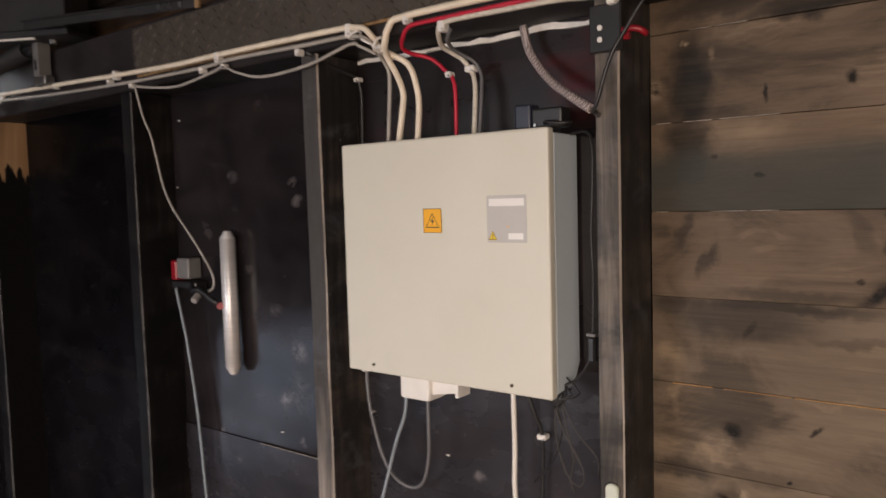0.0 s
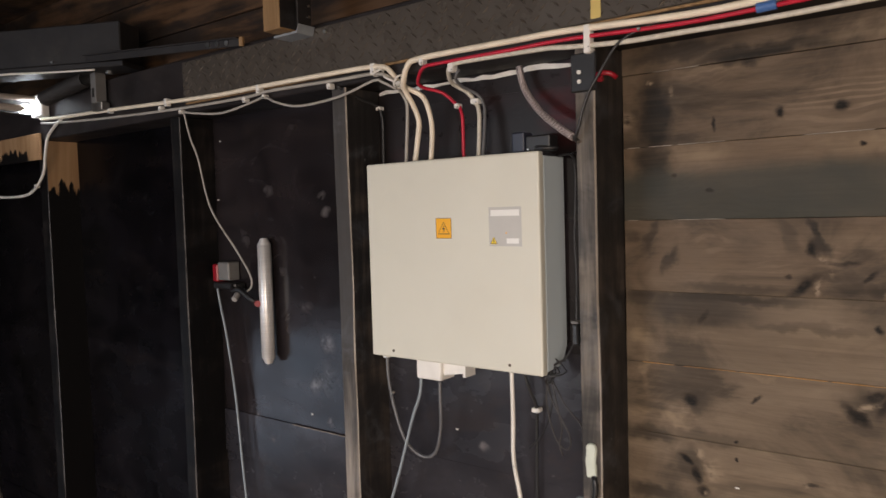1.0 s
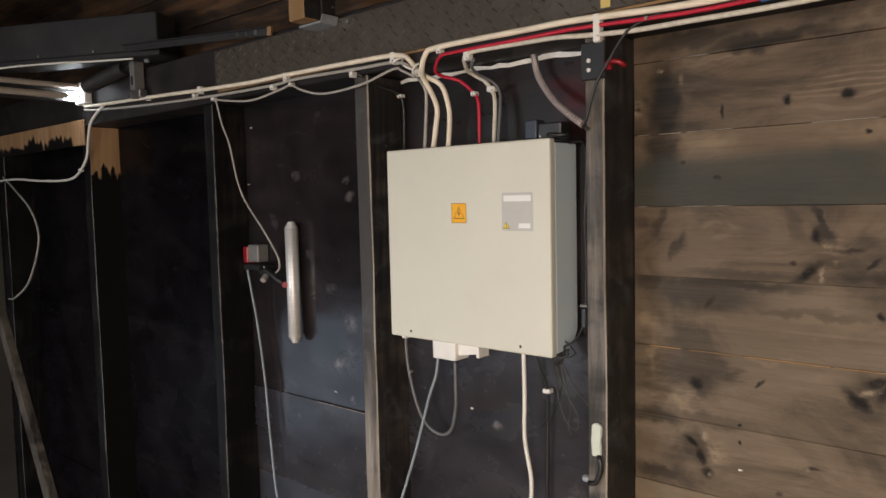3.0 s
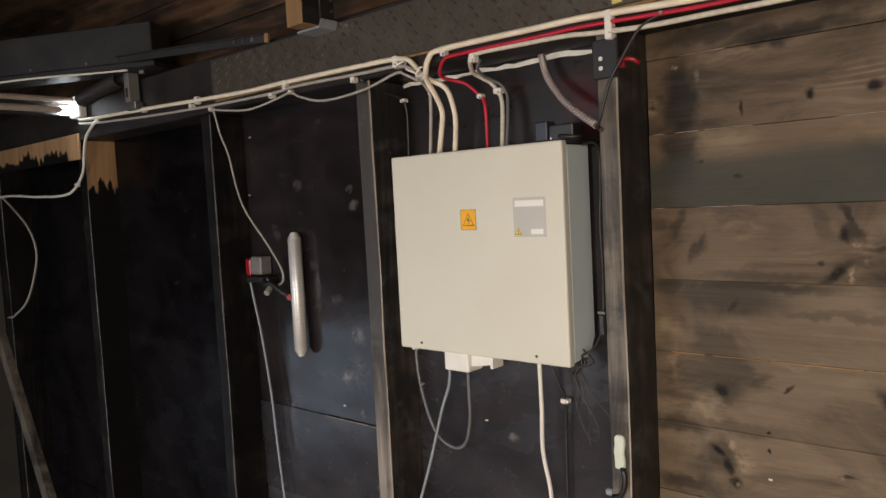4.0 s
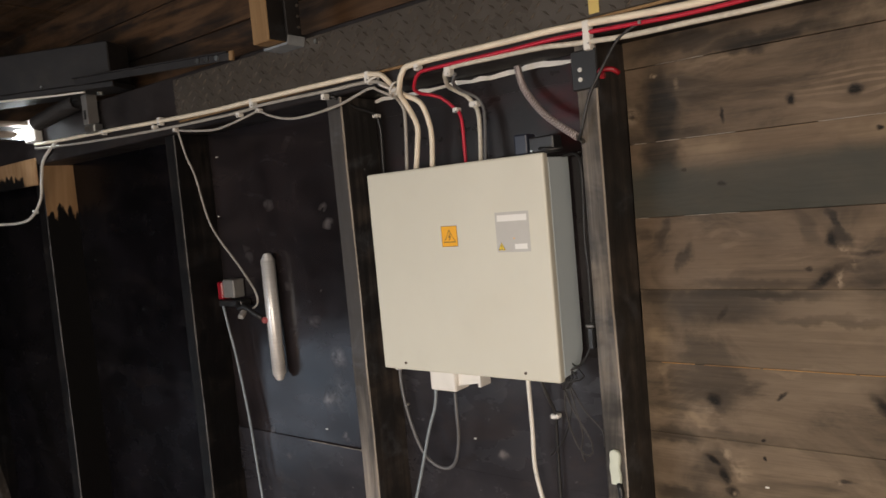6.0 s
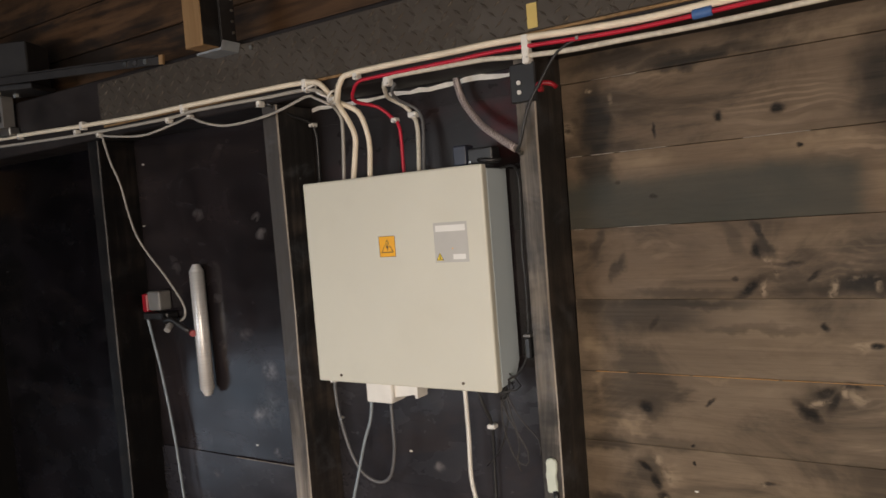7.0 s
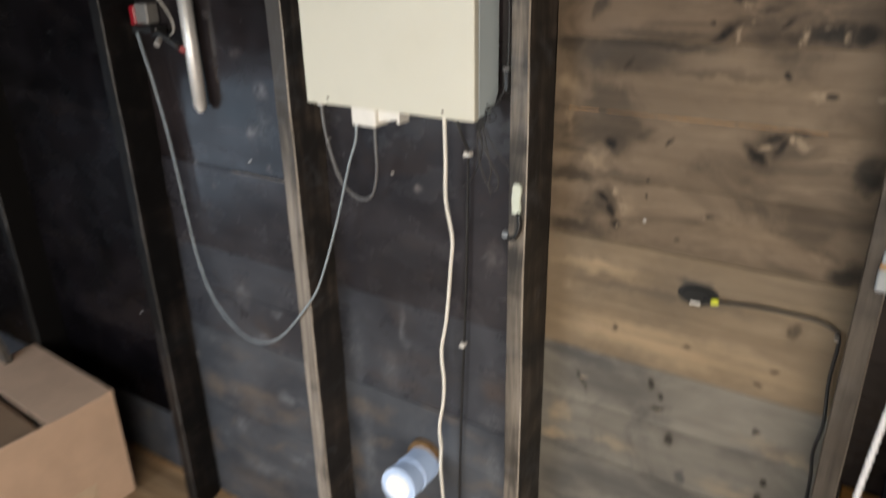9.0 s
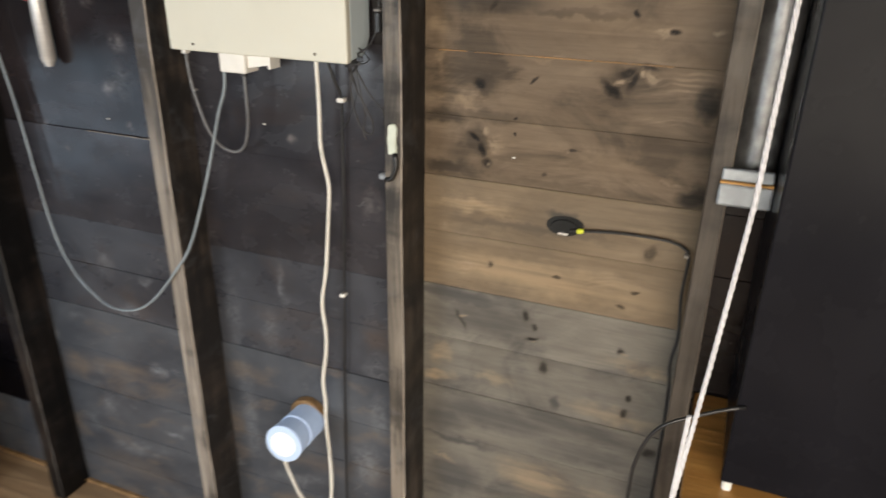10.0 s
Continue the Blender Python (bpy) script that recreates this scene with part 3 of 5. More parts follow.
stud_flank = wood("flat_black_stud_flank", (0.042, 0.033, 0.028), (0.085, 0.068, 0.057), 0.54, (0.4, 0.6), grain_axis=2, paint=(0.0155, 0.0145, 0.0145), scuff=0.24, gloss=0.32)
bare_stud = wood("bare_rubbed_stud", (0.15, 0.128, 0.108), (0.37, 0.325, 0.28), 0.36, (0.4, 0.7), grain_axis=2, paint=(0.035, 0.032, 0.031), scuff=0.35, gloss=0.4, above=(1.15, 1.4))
raw_wood = wood("raw_spruce", (0.272, 0.1573, 0.07106), (0.391, 0.2465, 0.1211), 0.12, (0.5, 0.75), grain_axis=2, gloss=0.3)
ceiling_wood = wood("brown_ceiling_boards", (0.068, 0.036, 0.0185), (0.145, 0.079, 0.041), 0.48, (0.5, 0.75), paint=(0.016, 0.012, 0.01), gloss=0.3)
floor_wood = wood("warm_floor_boards", (0.36, 0.235, 0.135), (0.5, 0.35, 0.21), 0.2, (0.4, 0.6), paint=(0.16, 0.11, 0.07), gloss=0.4)
orange_wood = wood("orange_bench_wood", (0.46, 0.22, 0.06), (0.6, 0.32, 0.095), 0.15, (0.35, 0.55), gloss=0.4)


def ragged(name):
    """Raw wood with a ragged lower border where the black paint begins."""
    m = Nodes(name)
    grain = m.noise(m.scaled((12, 12, 1.2)), 2.2, 5, 0.6, 0.6)
    raw = m.mix(m.ramp(grain, 0.3, 0.7), (0.3, 0.17, 0.08), (0.43, 0.265, 0.14))
    edge = m.math("ADD", m.axis(2), m.math("MULTIPLY", m.math("SUBTRACT", m.noise(m.scaled((16, 16, 5)), 2.0, 4, 0.6), 0.5), 0.16))
    edge = m.math("SUBTRACT", edge, m.math("MULTIPLY", m.ramp(m.axis(0), -1.50, -1.41), -0.12))
    bare = m.ramp(edge, 1.925, 1.935)
    colour = m.mix(bare, (0.005, 0.0046, 0.0048), raw)
    return m.finish(colour, m.ramp(bare, 0, 1, 0.4, 0.65), bump=grain, depth=0.0015, spec=0.4)


ragged_wood = ragged("half_painted_wood")


def plain(name, colour, rough, metal=0.0, var=0.12, scale=30, depth=0.0004, spec=0.5, dirt=0.0):
    m = Nodes(name)
    n = m.noise(m.co, scale, 4)
    c = m.mix(m.ramp(n, 0.3, 0.7), tuple(v * (1 - var) for v in colour), tuple(min(1, v * (1 + var)) for v in colour))
    if dirt:
        c = m.mix(m.math("MULTIPLY", m.ramp(m.noise(m.scaled((3, 3, 3), (5, 2, 1)), 2.4, 6, 0.65), 0.5, 0.8), dirt), c, (0.1, 0.085, 0.065))
    r = m.ramp(m.noise(m.scaled((4, 4, 4)), 2.5, 5, 0.6), 0.3, 0.7, max(0.05, rough - 0.07), min(1, rough + 0.07))
    return m.finish(c, r, metal, bump=m.noise(m.co, scale * 4, 2), depth=depth, strength=0.15, spec=spec)


cabinet_paint = plain("cream_powder_coat", (0.622, 0.608, 0.526), 0.48, var=0.02, scale=6, dirt=0.05)
# Side coat is bluer than the cover: cool side light put in the colour.
cabinet_side = plain("cool_lit_powder_coat", (0.53, 0.60, 0.635), 0.5, var=0.025, scale=6, dirt=0.06)
strap_plastic = plain("pale_green_plastic", (0.56, 0.60, 0.52), 0.4, var=0.06)
white_plastic = plain("white_plastic", (0.74, 0.72, 0.68), 0.42, var=0.04)
pale_sheath = plain("pale_cable_sheath", (0.80, 0.71, 0.57), 0.5, var=0.08, dirt=0.12)
grey_sheath = plain("grey_cable_sheath", (0.37, 0.345, 0.31), 0.5, var=0.1, dirt=0.1)
blue_grey_sheath = plain("blue_grey_cable_sheath", (0.25, 0.29, 0.32), 0.42, var=0.1)
beige_sheath = plain("beige_cable_sheath", (0.58, 0.54, 0.46), 0.55, var=0.12, scale=120, dirt=0.12)
white_sheath = plain("white_cable_sheath", (0.72, 0.69, 0.63), 0.42, var=0.05, dirt=0.08)
black_sheath = plain("black_cable_sheath", (0.02, 0.02, 0.021), 0.4, var=0.15)
slate_sheath = plain("slate_cable_sheath", (0.13, 0.13, 0.135), 0.42, var=0.1)
dark_wire = plain("dark_grey_wire", (0.042, 0.038, 0.036), 0.45, var=0.1)
red_sheath = plain("red_cable_sheath", (0.46, 0.010, 0.034), 0.42, var=0.1)
steel = plain("galvanised_steel", (0.45, 0.45, 0.44), 0.35, 1.0, var=0.15, scale=60)
zinc = plain("dull_zinc_sheet", (0.27, 0.295, 0.32), 0.42, 0.25, var=0.15, scale=40)
dark_steel = plain("black_steel", (0.0165, 0.015, 0.0155), 0.58, 0.0, var=0.2, scale=25, dirt=0.25)


def turned_metal():
    m = Nodes("turned_aluminium")
    n = m.noise(m.scaled((4, 4, 300)), 1.0, 3)
    t = m.nt.nodes.new("ShaderNodeTangent")
    t.direction_type, t.axis = "RADIAL", "Z"
    m.nt.links.new(t.outputs[0], m.bsdf.inputs["Tangent"])
    m.bsdf.inputs["Anisotropic"].default_value, m.bsdf.inputs["Anisotropic Rotation"].default_value = 0.85, 0.25
    return m.finish(m.mix(m.ramp(n, 0.3, 0.7), (0.80, 0.79, 0.78), (0.90, 0.89, 0.88)), 0.36, 0.5)


aluminium = turned_metal()
cream_glass = plain("cream_tube_glass", (0.42, 0.36, 0.31), 0.3, var=0.05)
black_plastic = plain("black_plastic", (0.015, 0.015, 0.016), 0.38, var=0.15)
navy_plastic = plain("navy_plastic", (0.02, 0.025, 0.042), 0.35, var=0.12)
red_plastic = plain("red_plastic", (0.25, 0.007, 0.016), 0.35, var=0.1)
grey_plastic = plain("grey_plastic", (0.27, 0.26, 0.25), 0.45, var=0.08)
switch_grey = plain("dark_grey_plastic", (0.15, 0.145, 0.14), 0.45, var=0.1)
blue_tape = plain("blue_tape", (0.05, 0.13, 0.34), 0.5, var=0.15)
yellow_tape = plain("yellow_paper_tape", (0.62, 0.47, 0.16), 0.7, var=0.06)
lime_tape = plain("lime_tape", (0.62, 0.66, 0.05), 0.5, var=0.06)
orange_tape = plain("orange_tape", (0.6, 0.28, 0.12), 0.7, var=0.06)
sticker_orange = plain("orange_sticker", (0.85, 0.41, 0.004), 0.45, var=0.03)
sticker_yellow = plain("yellow_sticker", (0.78, 0.56, 0.02), 0.45, var=0.03)
sticker_grey = plain("grey_sticker", (0.47, 0.46, 0.435), 0.45, var=0.03)
sticker_white = plain("white_sticker", (0.78, 0.77, 0.74), 0.45, var=0.02)
ink = plain("black_ink", (0.05, 0.03, 0.008), 0.5, var=0.05)
cardboard = plain("brown_cardboard", (0.60, 0.42, 0.305), 0.75, var=0.06, scale=9, dirt=0.06)
# Darker cardboard copy for front flap and bottom, shade put in the colour.
cardboard_shade = plain("shaded_cardboard", (0.36, 0.24, 0.155), 0.8, var=0.08, scale=9)
packing_tape = plain("pale_packing_tape", (0.6, 0.46, 0.33), 0.3, var=0.04)
rope_white = plain("white_rope_fibre", (0.57, 0.57, 0.60), 0.75, var=0.1, scale=200)
foil = plain("crinkled_foil", (0.34, 0.34, 0.345), 0.42, 0.7, var=0.3, scale=26, depth=0.006)
bright_band = plain("bright_metal_band", (0.37, 0.40, 0.43), 0.42, 0.4, var=0.2, scale=30, depth=0.003)
wall_paint = plain("sooty_wall", (0.06, 0.053, 0.047), 0.7, var=0.25, scale=3)
soot = plain("soot_black", (0.006, 0.006, 0.006), 0.8, var=0.2)
seal_white = plain("white_sealant", (0.80, 0.77, 0.72), 0.5, var=0.08, scale=60, depth=0.003)
chip = plain("pale_chip", (0.7, 0.68, 0.64), 0.6, var=0.05)


def black_panel_mat():
    m = Nodes("glossy_black_lacquer")
    n = m.noise(m.scaled((2, 2, 2)), 1.5, 5, 0.6)
    c = m.mix(m.ramp(n, 0.3, 0.7), (0.006, 0.006, 0.008), (0.010, 0.010, 0.013))
    return m.finish(c, m.ramp(m.noise(m.scaled((5, 5, 5)), 2, 5), 0.3, 0.7, 0.22, 0.34), spec=0.07)


lacquer = black_panel_mat()


def checker_plate_mat():
    m = Nodes("dark_tread_plate")
    n = m.noise(m.co, 9, 5, 0.6)
    c = m.mix(m.ramp(n, 0.3, 0.7), (0.031, 0.026, 0.0215), (0.038, 0.032, 0.0265))
    return m.finish(c, m.ramp(m.noise(m.co, 40, 4), 0.3, 0.7, 0.38, 0.46), 0.0, bump=m.noise(m.co, 120, 3), depth=0.0006, spec=0.6)


tread = checker_plate_mat()
# Lugs are lighter than the plate, their glints put into the colour.
glint_lug = plain("glint_lug_metal", (0.095, 0.082, 0.070), 0.30, 0.3, var=0.08, scale=18, spec=0.6)


def glow(name, colour, power, base=(0.8, 0.8, 0.8)):
    m = Nodes(name)
    m.bsdf.inputs["Emission Color"].default_value = (*colour, 1)
    m.bsdf.inputs["Emission Strength"].default_value = power
    return m.finish(base, 0.4)


led = glow("lit_led", (0.8, 0.9, 1.0), 34.0)
coupler_lit = glow("lit_cream_lens", (1.0, 0.94, 0.86), 0.42, (0.55, 0.53, 0.5))
lamp_blue = glow("glowing_blue_plastic", (0.42, 0.54, 0.82), 0.2, (0.42, 0.52, 0.70))


def braid():
    m = Nodes("braided_sleeve")
    w = m.nt.nodes.new("ShaderNodeTexChecker")
    m.nt.links.new(m.scaled((1, 1, 1), (0, 0, 0), (0.4, 0.9, 0.7)), w.inputs[0])
    w.inputs["Scale"].default_value = 330
    w.inputs["Color1"].default_value, w.inputs["Color2"].default_value = (0.55, 0.47, 0.45, 1), (0.1, 0.075, 0.075, 1)
    return m.finish(w.outputs[0], 0.5, bump=w.outputs[1], depth=0.001)


braid_mat = braid()

# ---------- the shed's shell ----------
X0, X1, Y1, H = -2.6, 3.2, -3.0, 2.45
ground = tagged(mesh_ob("ground", box_bm(-60, 60, -60, 60, -0.3, -0.1), wall_paint), "grey trodden ground outside the shed", "ground", kind="structure")
floor = tagged(mesh_ob("floor", box_bm(X0, X1, Y1, 0.12, -0.08, -0.022), floor_wood), "warm brown boarded floor of the shed", "floor", kind="structure")
ceiling = tagged(mesh_ob("ceiling", box_bm(X0, X1, Y1, 0.12, H, H + 0.06), ceiling_wood), "dark brown boarded ceiling", "ceiling", kind="structure")
# west wall, its unseen low opening added for the blue side lamp
bm = box_bm(X0 - 0.12, X0, Y1, -2.6, 0, H)
box_bm(X0 - 0.12, X0, -2.6, -1.4, 0, 0.12, bm=bm)
box_bm(X0 - 0.12, X0, -2.6, -1.4, 0.98, H, bm=bm)
box_bm(X0 - 0.12, X0, -1.4, 0.12, 0, H, bm=bm)
tagged(mesh_ob("wall_west", bm, wall_paint), "dark sooty wooden side wall with an unseen low opening added for the blue fill", "wall", kind="structure")
tagged(mesh_ob("wall_east", box_bm(X1, X1 + 0.12, Y1, 0.12, 0, H), wall_paint), "dark sooty wooden side wall", "wall", kind="structure")
bm = box_bm(X0 - 0.12, -1.6, Y1 - 0.12, Y1, 0, H)
box_bm(-1.6, -0.2, Y1 - 0.12, Y1, 0, 0.75, bm=bm)
box_bm(-1.6, -0.2, Y1 - 0.12, Y1, 1.95, H, bm=bm)
box_bm(-0.2, 0.7, Y1 - 0.12, Y1, 0, H, bm=bm)
box_bm(0.7, 3.1, Y1 - 0.12, Y1, 2.2, H, bm=bm)
box_bm(3.1, X1 + 0.12, Y1 - 0.12, Y1, 0, H, bm=bm)
tagged(mesh_ob("wall_south", bm, wall_paint), "dark wooden wall with a window and an open gate", "wall", kind="structure")
wall = tagged(mesh_ob("wall_north", box_bm(X0, X1, 0.026, 0.12, 0, H), soot), "boarded wall of dark-stained horizontal planks", "wall", kind="structure")

# upper wall of brown boards over the header beam
for k in range(3):
    part("plank", box_bm(X0, X1, -0.004, 0.022, 2.10 + 0.117 * k, 2.214 + 0.117 * k, 0.002), ceiling_wood, wall)
for k in range(9):
    b = box_bm(-2.6 + 0.64 * k, -1.975 + 0.64 * k, Y1 + 0.2, 0.0, H - 0.016, H - 0.003, 0.002)
    part("ceiling_board", b, ceiling_wood, ceiling)

# ---------- studs, header beam, tread plate ----------
STUDS = [("s5", -2.25, -2.19, 0.105), ("s4", -1.455, -1.405, 0.102), ("s3", -0.692, -0.651, 0.101), ("s2", -0.089, -0.047, 0.1), ("s1", 0.480, 0.515, 0.107), ("s0", 1.048, 1.083, 0.11), ("s9", 1.62, 1.66, 0.11)]


def stud(x0, x1, d, z1=1.96, front=None, upper=None, edge=None):
    rng = random.Random(int(x0 * 1000))
    b = bmesh.new()
    levels = [0.0] + [z1 * k / 14 for k in range(1, 14)] + [z1]
    c = 0.0022
    rings = []
    for z in levels:
        j = rng.uniform(-0.0012, 0.0012)
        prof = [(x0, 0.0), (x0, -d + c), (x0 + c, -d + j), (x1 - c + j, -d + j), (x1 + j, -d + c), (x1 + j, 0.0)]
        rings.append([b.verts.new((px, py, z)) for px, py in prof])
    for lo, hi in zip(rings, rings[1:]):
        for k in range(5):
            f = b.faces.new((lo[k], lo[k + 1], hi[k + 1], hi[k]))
            # darker flanks; only the right arris takes the painted highlight
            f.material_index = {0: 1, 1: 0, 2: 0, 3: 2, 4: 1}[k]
    b.faces.new(rings[0][::-1])
    b.faces.new(rings[-1])
    bmesh.ops.recalc_face_normals(b, faces=b.faces)
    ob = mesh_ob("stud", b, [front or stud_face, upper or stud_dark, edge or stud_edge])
    return tagged(ob, "upright wooden black-stained stud, its rubbed right edge painted with a highlight", "stud", "studs of the wall", "structure")


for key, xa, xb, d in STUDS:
    front = {"s2": bare_stud, "s0": brown_stud, "s1": stud_face, "s9": stud_face}.get(key, gloom_stud)
    flank = {"s4": ragged_wood, "s3": gloom_stud, "s5": gloom_stud}.get(key, stud_flank)
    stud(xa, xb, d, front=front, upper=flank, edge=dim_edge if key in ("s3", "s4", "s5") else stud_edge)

bm = box_bm(X0, X1, -0.108, 0.0, 1.962, 2.10, 0.003)
header = tagged(mesh_ob("header_beam", bm, beam_black), "black-stained header beam on the studs", "beam", kind="structure")
bm = box_bm(X0, -1.41, -0.116, -0.1085, 1.90, 1.985, 0.002)
tagged(mesh_ob("half_painted_board", bm, ragged_wood), "raw wooden board half painted black, on the studs", "board", kind="structure")
tagged(mesh_ob("plywood_strip", box_bm(-0.60, X1 - 0.9, -0.1135, -0.1085, 1.984, 2.085, 0.0006), raw_wood), "thin plywood strip behind the tread plate", "trim", kind="structure")


def tread_plate():
    b = box_bm(-0.60, 2.2, -0.1185, -0.1140, 1.988, 2.088, 0.001)
    verts, faces = [], []
    px, pz = 0.025, 0.0165
    for r in range(6):
        for k in range(120):
            x = -0.595 + k * px + (0.5 * px if r % 2 else 0)
            z = 1.995 + r * pz
            ang = radians(38) if (k + r) % 2 else radians(-38)
            if x > 2.19:
                continue
            l, w, h = 0.0098, 0.0027, 0.002
            u, v = (math.cos(ang), math.sin(ang)), (-math.sin(ang), math.cos(ang))
            n = len(verts)
            for a, c, e in ((-l, 0, 0), (0, -w, 0), (l, 0, 0), (0, w, 0), (-l * 0.5, 0, h), (l * 0.5, 0, h)):
                verts.append((x + a * u[0] + c * v[0], -0.1186 - e, z + a * u[1] + c * v[1]))
            faces += [(n, n + 1, n + 4), (n + 1, n + 5, n + 4), (n + 1, n + 2, n + 5), (n + 2, n + 3, n + 5), (n + 3, n + 4, n + 5), (n + 3, n, n + 4)]
    me = bpy.data.meshes.new("lugs")
    me.from_pydata(verts, [], faces)
    n = len(b.faces)
    b.from_mesh(me)
    bpy.data.meshes.remove(me)
    b.faces.ensure_lookup_table()
    for f in b.faces[n:]:
        f.material_index = 1
    return tagged(mesh_ob("tread_plate", b, [tread, glint_lug]), "dark diamond tread plate screwed along the header beam", "tread plate", kind="structure")


tread_plate()

# ---------- the cream switch cabinet ----------
cab = thing("switch_cabinet", (0.2, 0, 1.405), "cream sheet-metal electrical cabinet, its sides coloured as in cool light, hung on the wall", "electrical cabinet")
bm = prism_bm([(-0.006, 1.445), (-0.018, 1.425), (-0.034, 1.412), (-0.0795, 1.409), (-0.0795, 1.789), (-0.006, 1.789)], "x", 0.006, 0.4035)
bmesh.ops.bevel(bm, geom=bm.edges[:], offset=0.0015, segments=1, affect="EDGES")
part("body", bm, cabinet_side, cab, "powder-coated cabinet body in a cool-lit grey, with rounded lower corner")
lid = part("front_cover", box_bm(0.003, 0.4055, -0.100, -0.0825, 1.405, 1.796, 0.0035, seg=2), cabinet_paint, cab, "cream powder-coated front cover")
# Black slab added so that the groove behind the cover stays dark.
part("dark_groove_slab", box_bm(0.0085, 0.4005, -0.0822, -0.0797, 1.412, 1.786), black_plastic, cab)
for sx in (0.062, 0.338):
    part("screw", cyl_bm((sx, -0.1002, 1.419), (sx, -0.1015, 1.419), 0.0028, n=10), ink, lid)
warn = part("warning_sticker", box_bm(0.180, 0.216, -0.1006, -0.1001, 1.646, 1.684), sticker_orange, lid, "orange high-voltage warning sticker")


def triangle(cx, cz, s, y0, y1, hole):
    """A hollow triangle lying on the cover."""
    b = bmesh.new()
    outer = [(cx - s, cz - 0.8 * s), (cx + s, cz - 0.8 * s), (cx, cz + 0.95 * s)]
    inner = [(cx + (p - cx) * hole, cz + (q - cz) * hole) for p, q in outer]
    lo = [b.verts.new((p, y0, q)) for p, q in outer + inner]
    hi = [b.verts.new((p, y1, q)) for p, q in outer + inner]
    for k in range(3):
        j = (k + 1) % 3
        b.faces.new((hi[k], hi[j], hi[3 + j], hi[3 + k]))
        b.faces.new((lo[k], lo[j], hi[j], hi[k]))
        b.faces.new((lo[3 + k], hi[3 + k], hi[3 + j], lo[3 + j]))
    bmesh.ops.recalc_face_normals(b, faces=b.faces)
    return b


part("triangle_sign", triangle(0.198, 1.6645, 0.0135, -0.1006, -0.1009, 0.86), ink, warn)
part("lightning_sign", prism_bm([(0.1995, 1.672), (0.1945, 1.663), (0.198, 1.663), (0.1965, 1.656), (0.2015, 1.6655), (0.198, 1.6655)], "y", -0.1009, -0.1006), ink, warn)
bm = box_bm(0.180, 0.216, -0.1008, -0.1006, 1.6835, 1.6843)
for q in (box_bm(0.180, 0.216, -0.1008, -0.1006, 1.6457, 1.6465), box_bm(0.1797, 0.1805, -0.1008, -0.1006, 1.6457, 1.6843), box_bm(0.2155, 0.2163, -0.1008, -0.1006, 1.6457, 1.6843)):
    bm = merge(bm, q)
part("sticker_border", bm, ink, warn)
plate = part("rating_label", box_bm(0.301, 0.369, -0.1006, -0.1001, 1.632, 1.702), sticker_grey, lid, "grey rating label with white fields")
part("white_field", box_bm(0.305, 0.365, -0.1010, -0.1006, 1.686, 1.697), sticker_white, plate)
part("white_field", box_bm(0.338, 0.363, -0.1010, -0.1006, 1.637, 1.646), sticker_white, plate)
part("label_triangle", prism_bm([(0.3035, 1.6355), (0.3185, 1.6355), (0.311, 1.6495)], "y", -0.1010, -0.1006), sticker_yellow, plate)
part("label_triangle_rim", triangle(0.311, 1.6422, 0.0075, -0.1010, -0.1012, 0.82), ink, plate)
part("label_mark", box_bm(0.3104, 0.3116, -0.1012, -0.1010, 1.638, 1.6445), ink, plate)
part("label_dot", box_bm(0.336, 0.3385, -0.1009, -0.1006, 1.6545, 1.657), sticker_orange, plate)

# pale junction box under the cabinet
jb = thing("junction_box", (0.155, 0, 1.37), "white plastic junction box under the cabinet", "junction box")
part("housing", box_bm(0.115, 0.176, -0.095, -0.048, 1.368, 1.409, 0.004, seg=2), white_plastic, jb)
part("side_cover", prism_bm([(0.176, 1.408), (0.176, 1.379), (0.222, 1.387), (0.222, 1.380), (0.228, 1.380), (0.228, 1.408)], "y", -0.085, -0.052), white_plastic, jb)
part("cable_gland", cyl_bm((0.142, -0.055, 1.356), (0.142, -0.055, 1.369), 0.008, n=12), black_plastic, jb)

# small dark adapter on top of the cabinet
ad = thing("plug_adapter", (0.37, -0.07, 1.796), "dark navy plug adapter standing on the cabinet", "adapter")
part("adapter_body", box_bm(0.343, 0.369, -0.085, -0.055, 1.7965, 1.832, 0.003, seg=2), navy_plastic, ad)
part("terminal_block", box_bm(0.3695, 0.418, -0.082, -0.052, 1.7965, 1.8245, 0.003, seg=2), black_plastic, ad)
part("cable_tail", tube_bm([(0.392, -0.084, 1.803), (0.402, -0.092, 1.803), (0.418, -0.09, 1.8), (0.432, -0.078, 1.801)], 0.0028), black_plastic, ad)
part("terminal_screw", cyl_bm((0.376, -0.0825, 1.801), (0.376, -0.0845, 1.801), 0.0022, n=8), steel, ad)

# ---------- cables ----------


def clip(parent, x, y, z, w=0.012, h=0.009, d=0.010, mat=None):
    b = box_bm(x - w / 2, x + w / 2, y - d, y + d * 0.6, z - h / 2, z + h / 2, 0.0018)
    part("cable_clip", b, mat or white_plastic, parent, "white plastic cable clip")
    part("clip_nail", cyl_bm((x + w * 0.3, y - d - 0.002, z - h * 0.3), (x + w * 0.3, y + 0.004, z - h * 0.3), 0.0015, n=6), steel, parent)


def cable(pts, r, mat, label, clips=(), group="", cat="cable"):
    e = thing("cable", pts[0], label, cat, group)
    part("sheath", tube_bm(pts, r), mat, e)
    for c in clips:
        clip(e, *c)
    return e


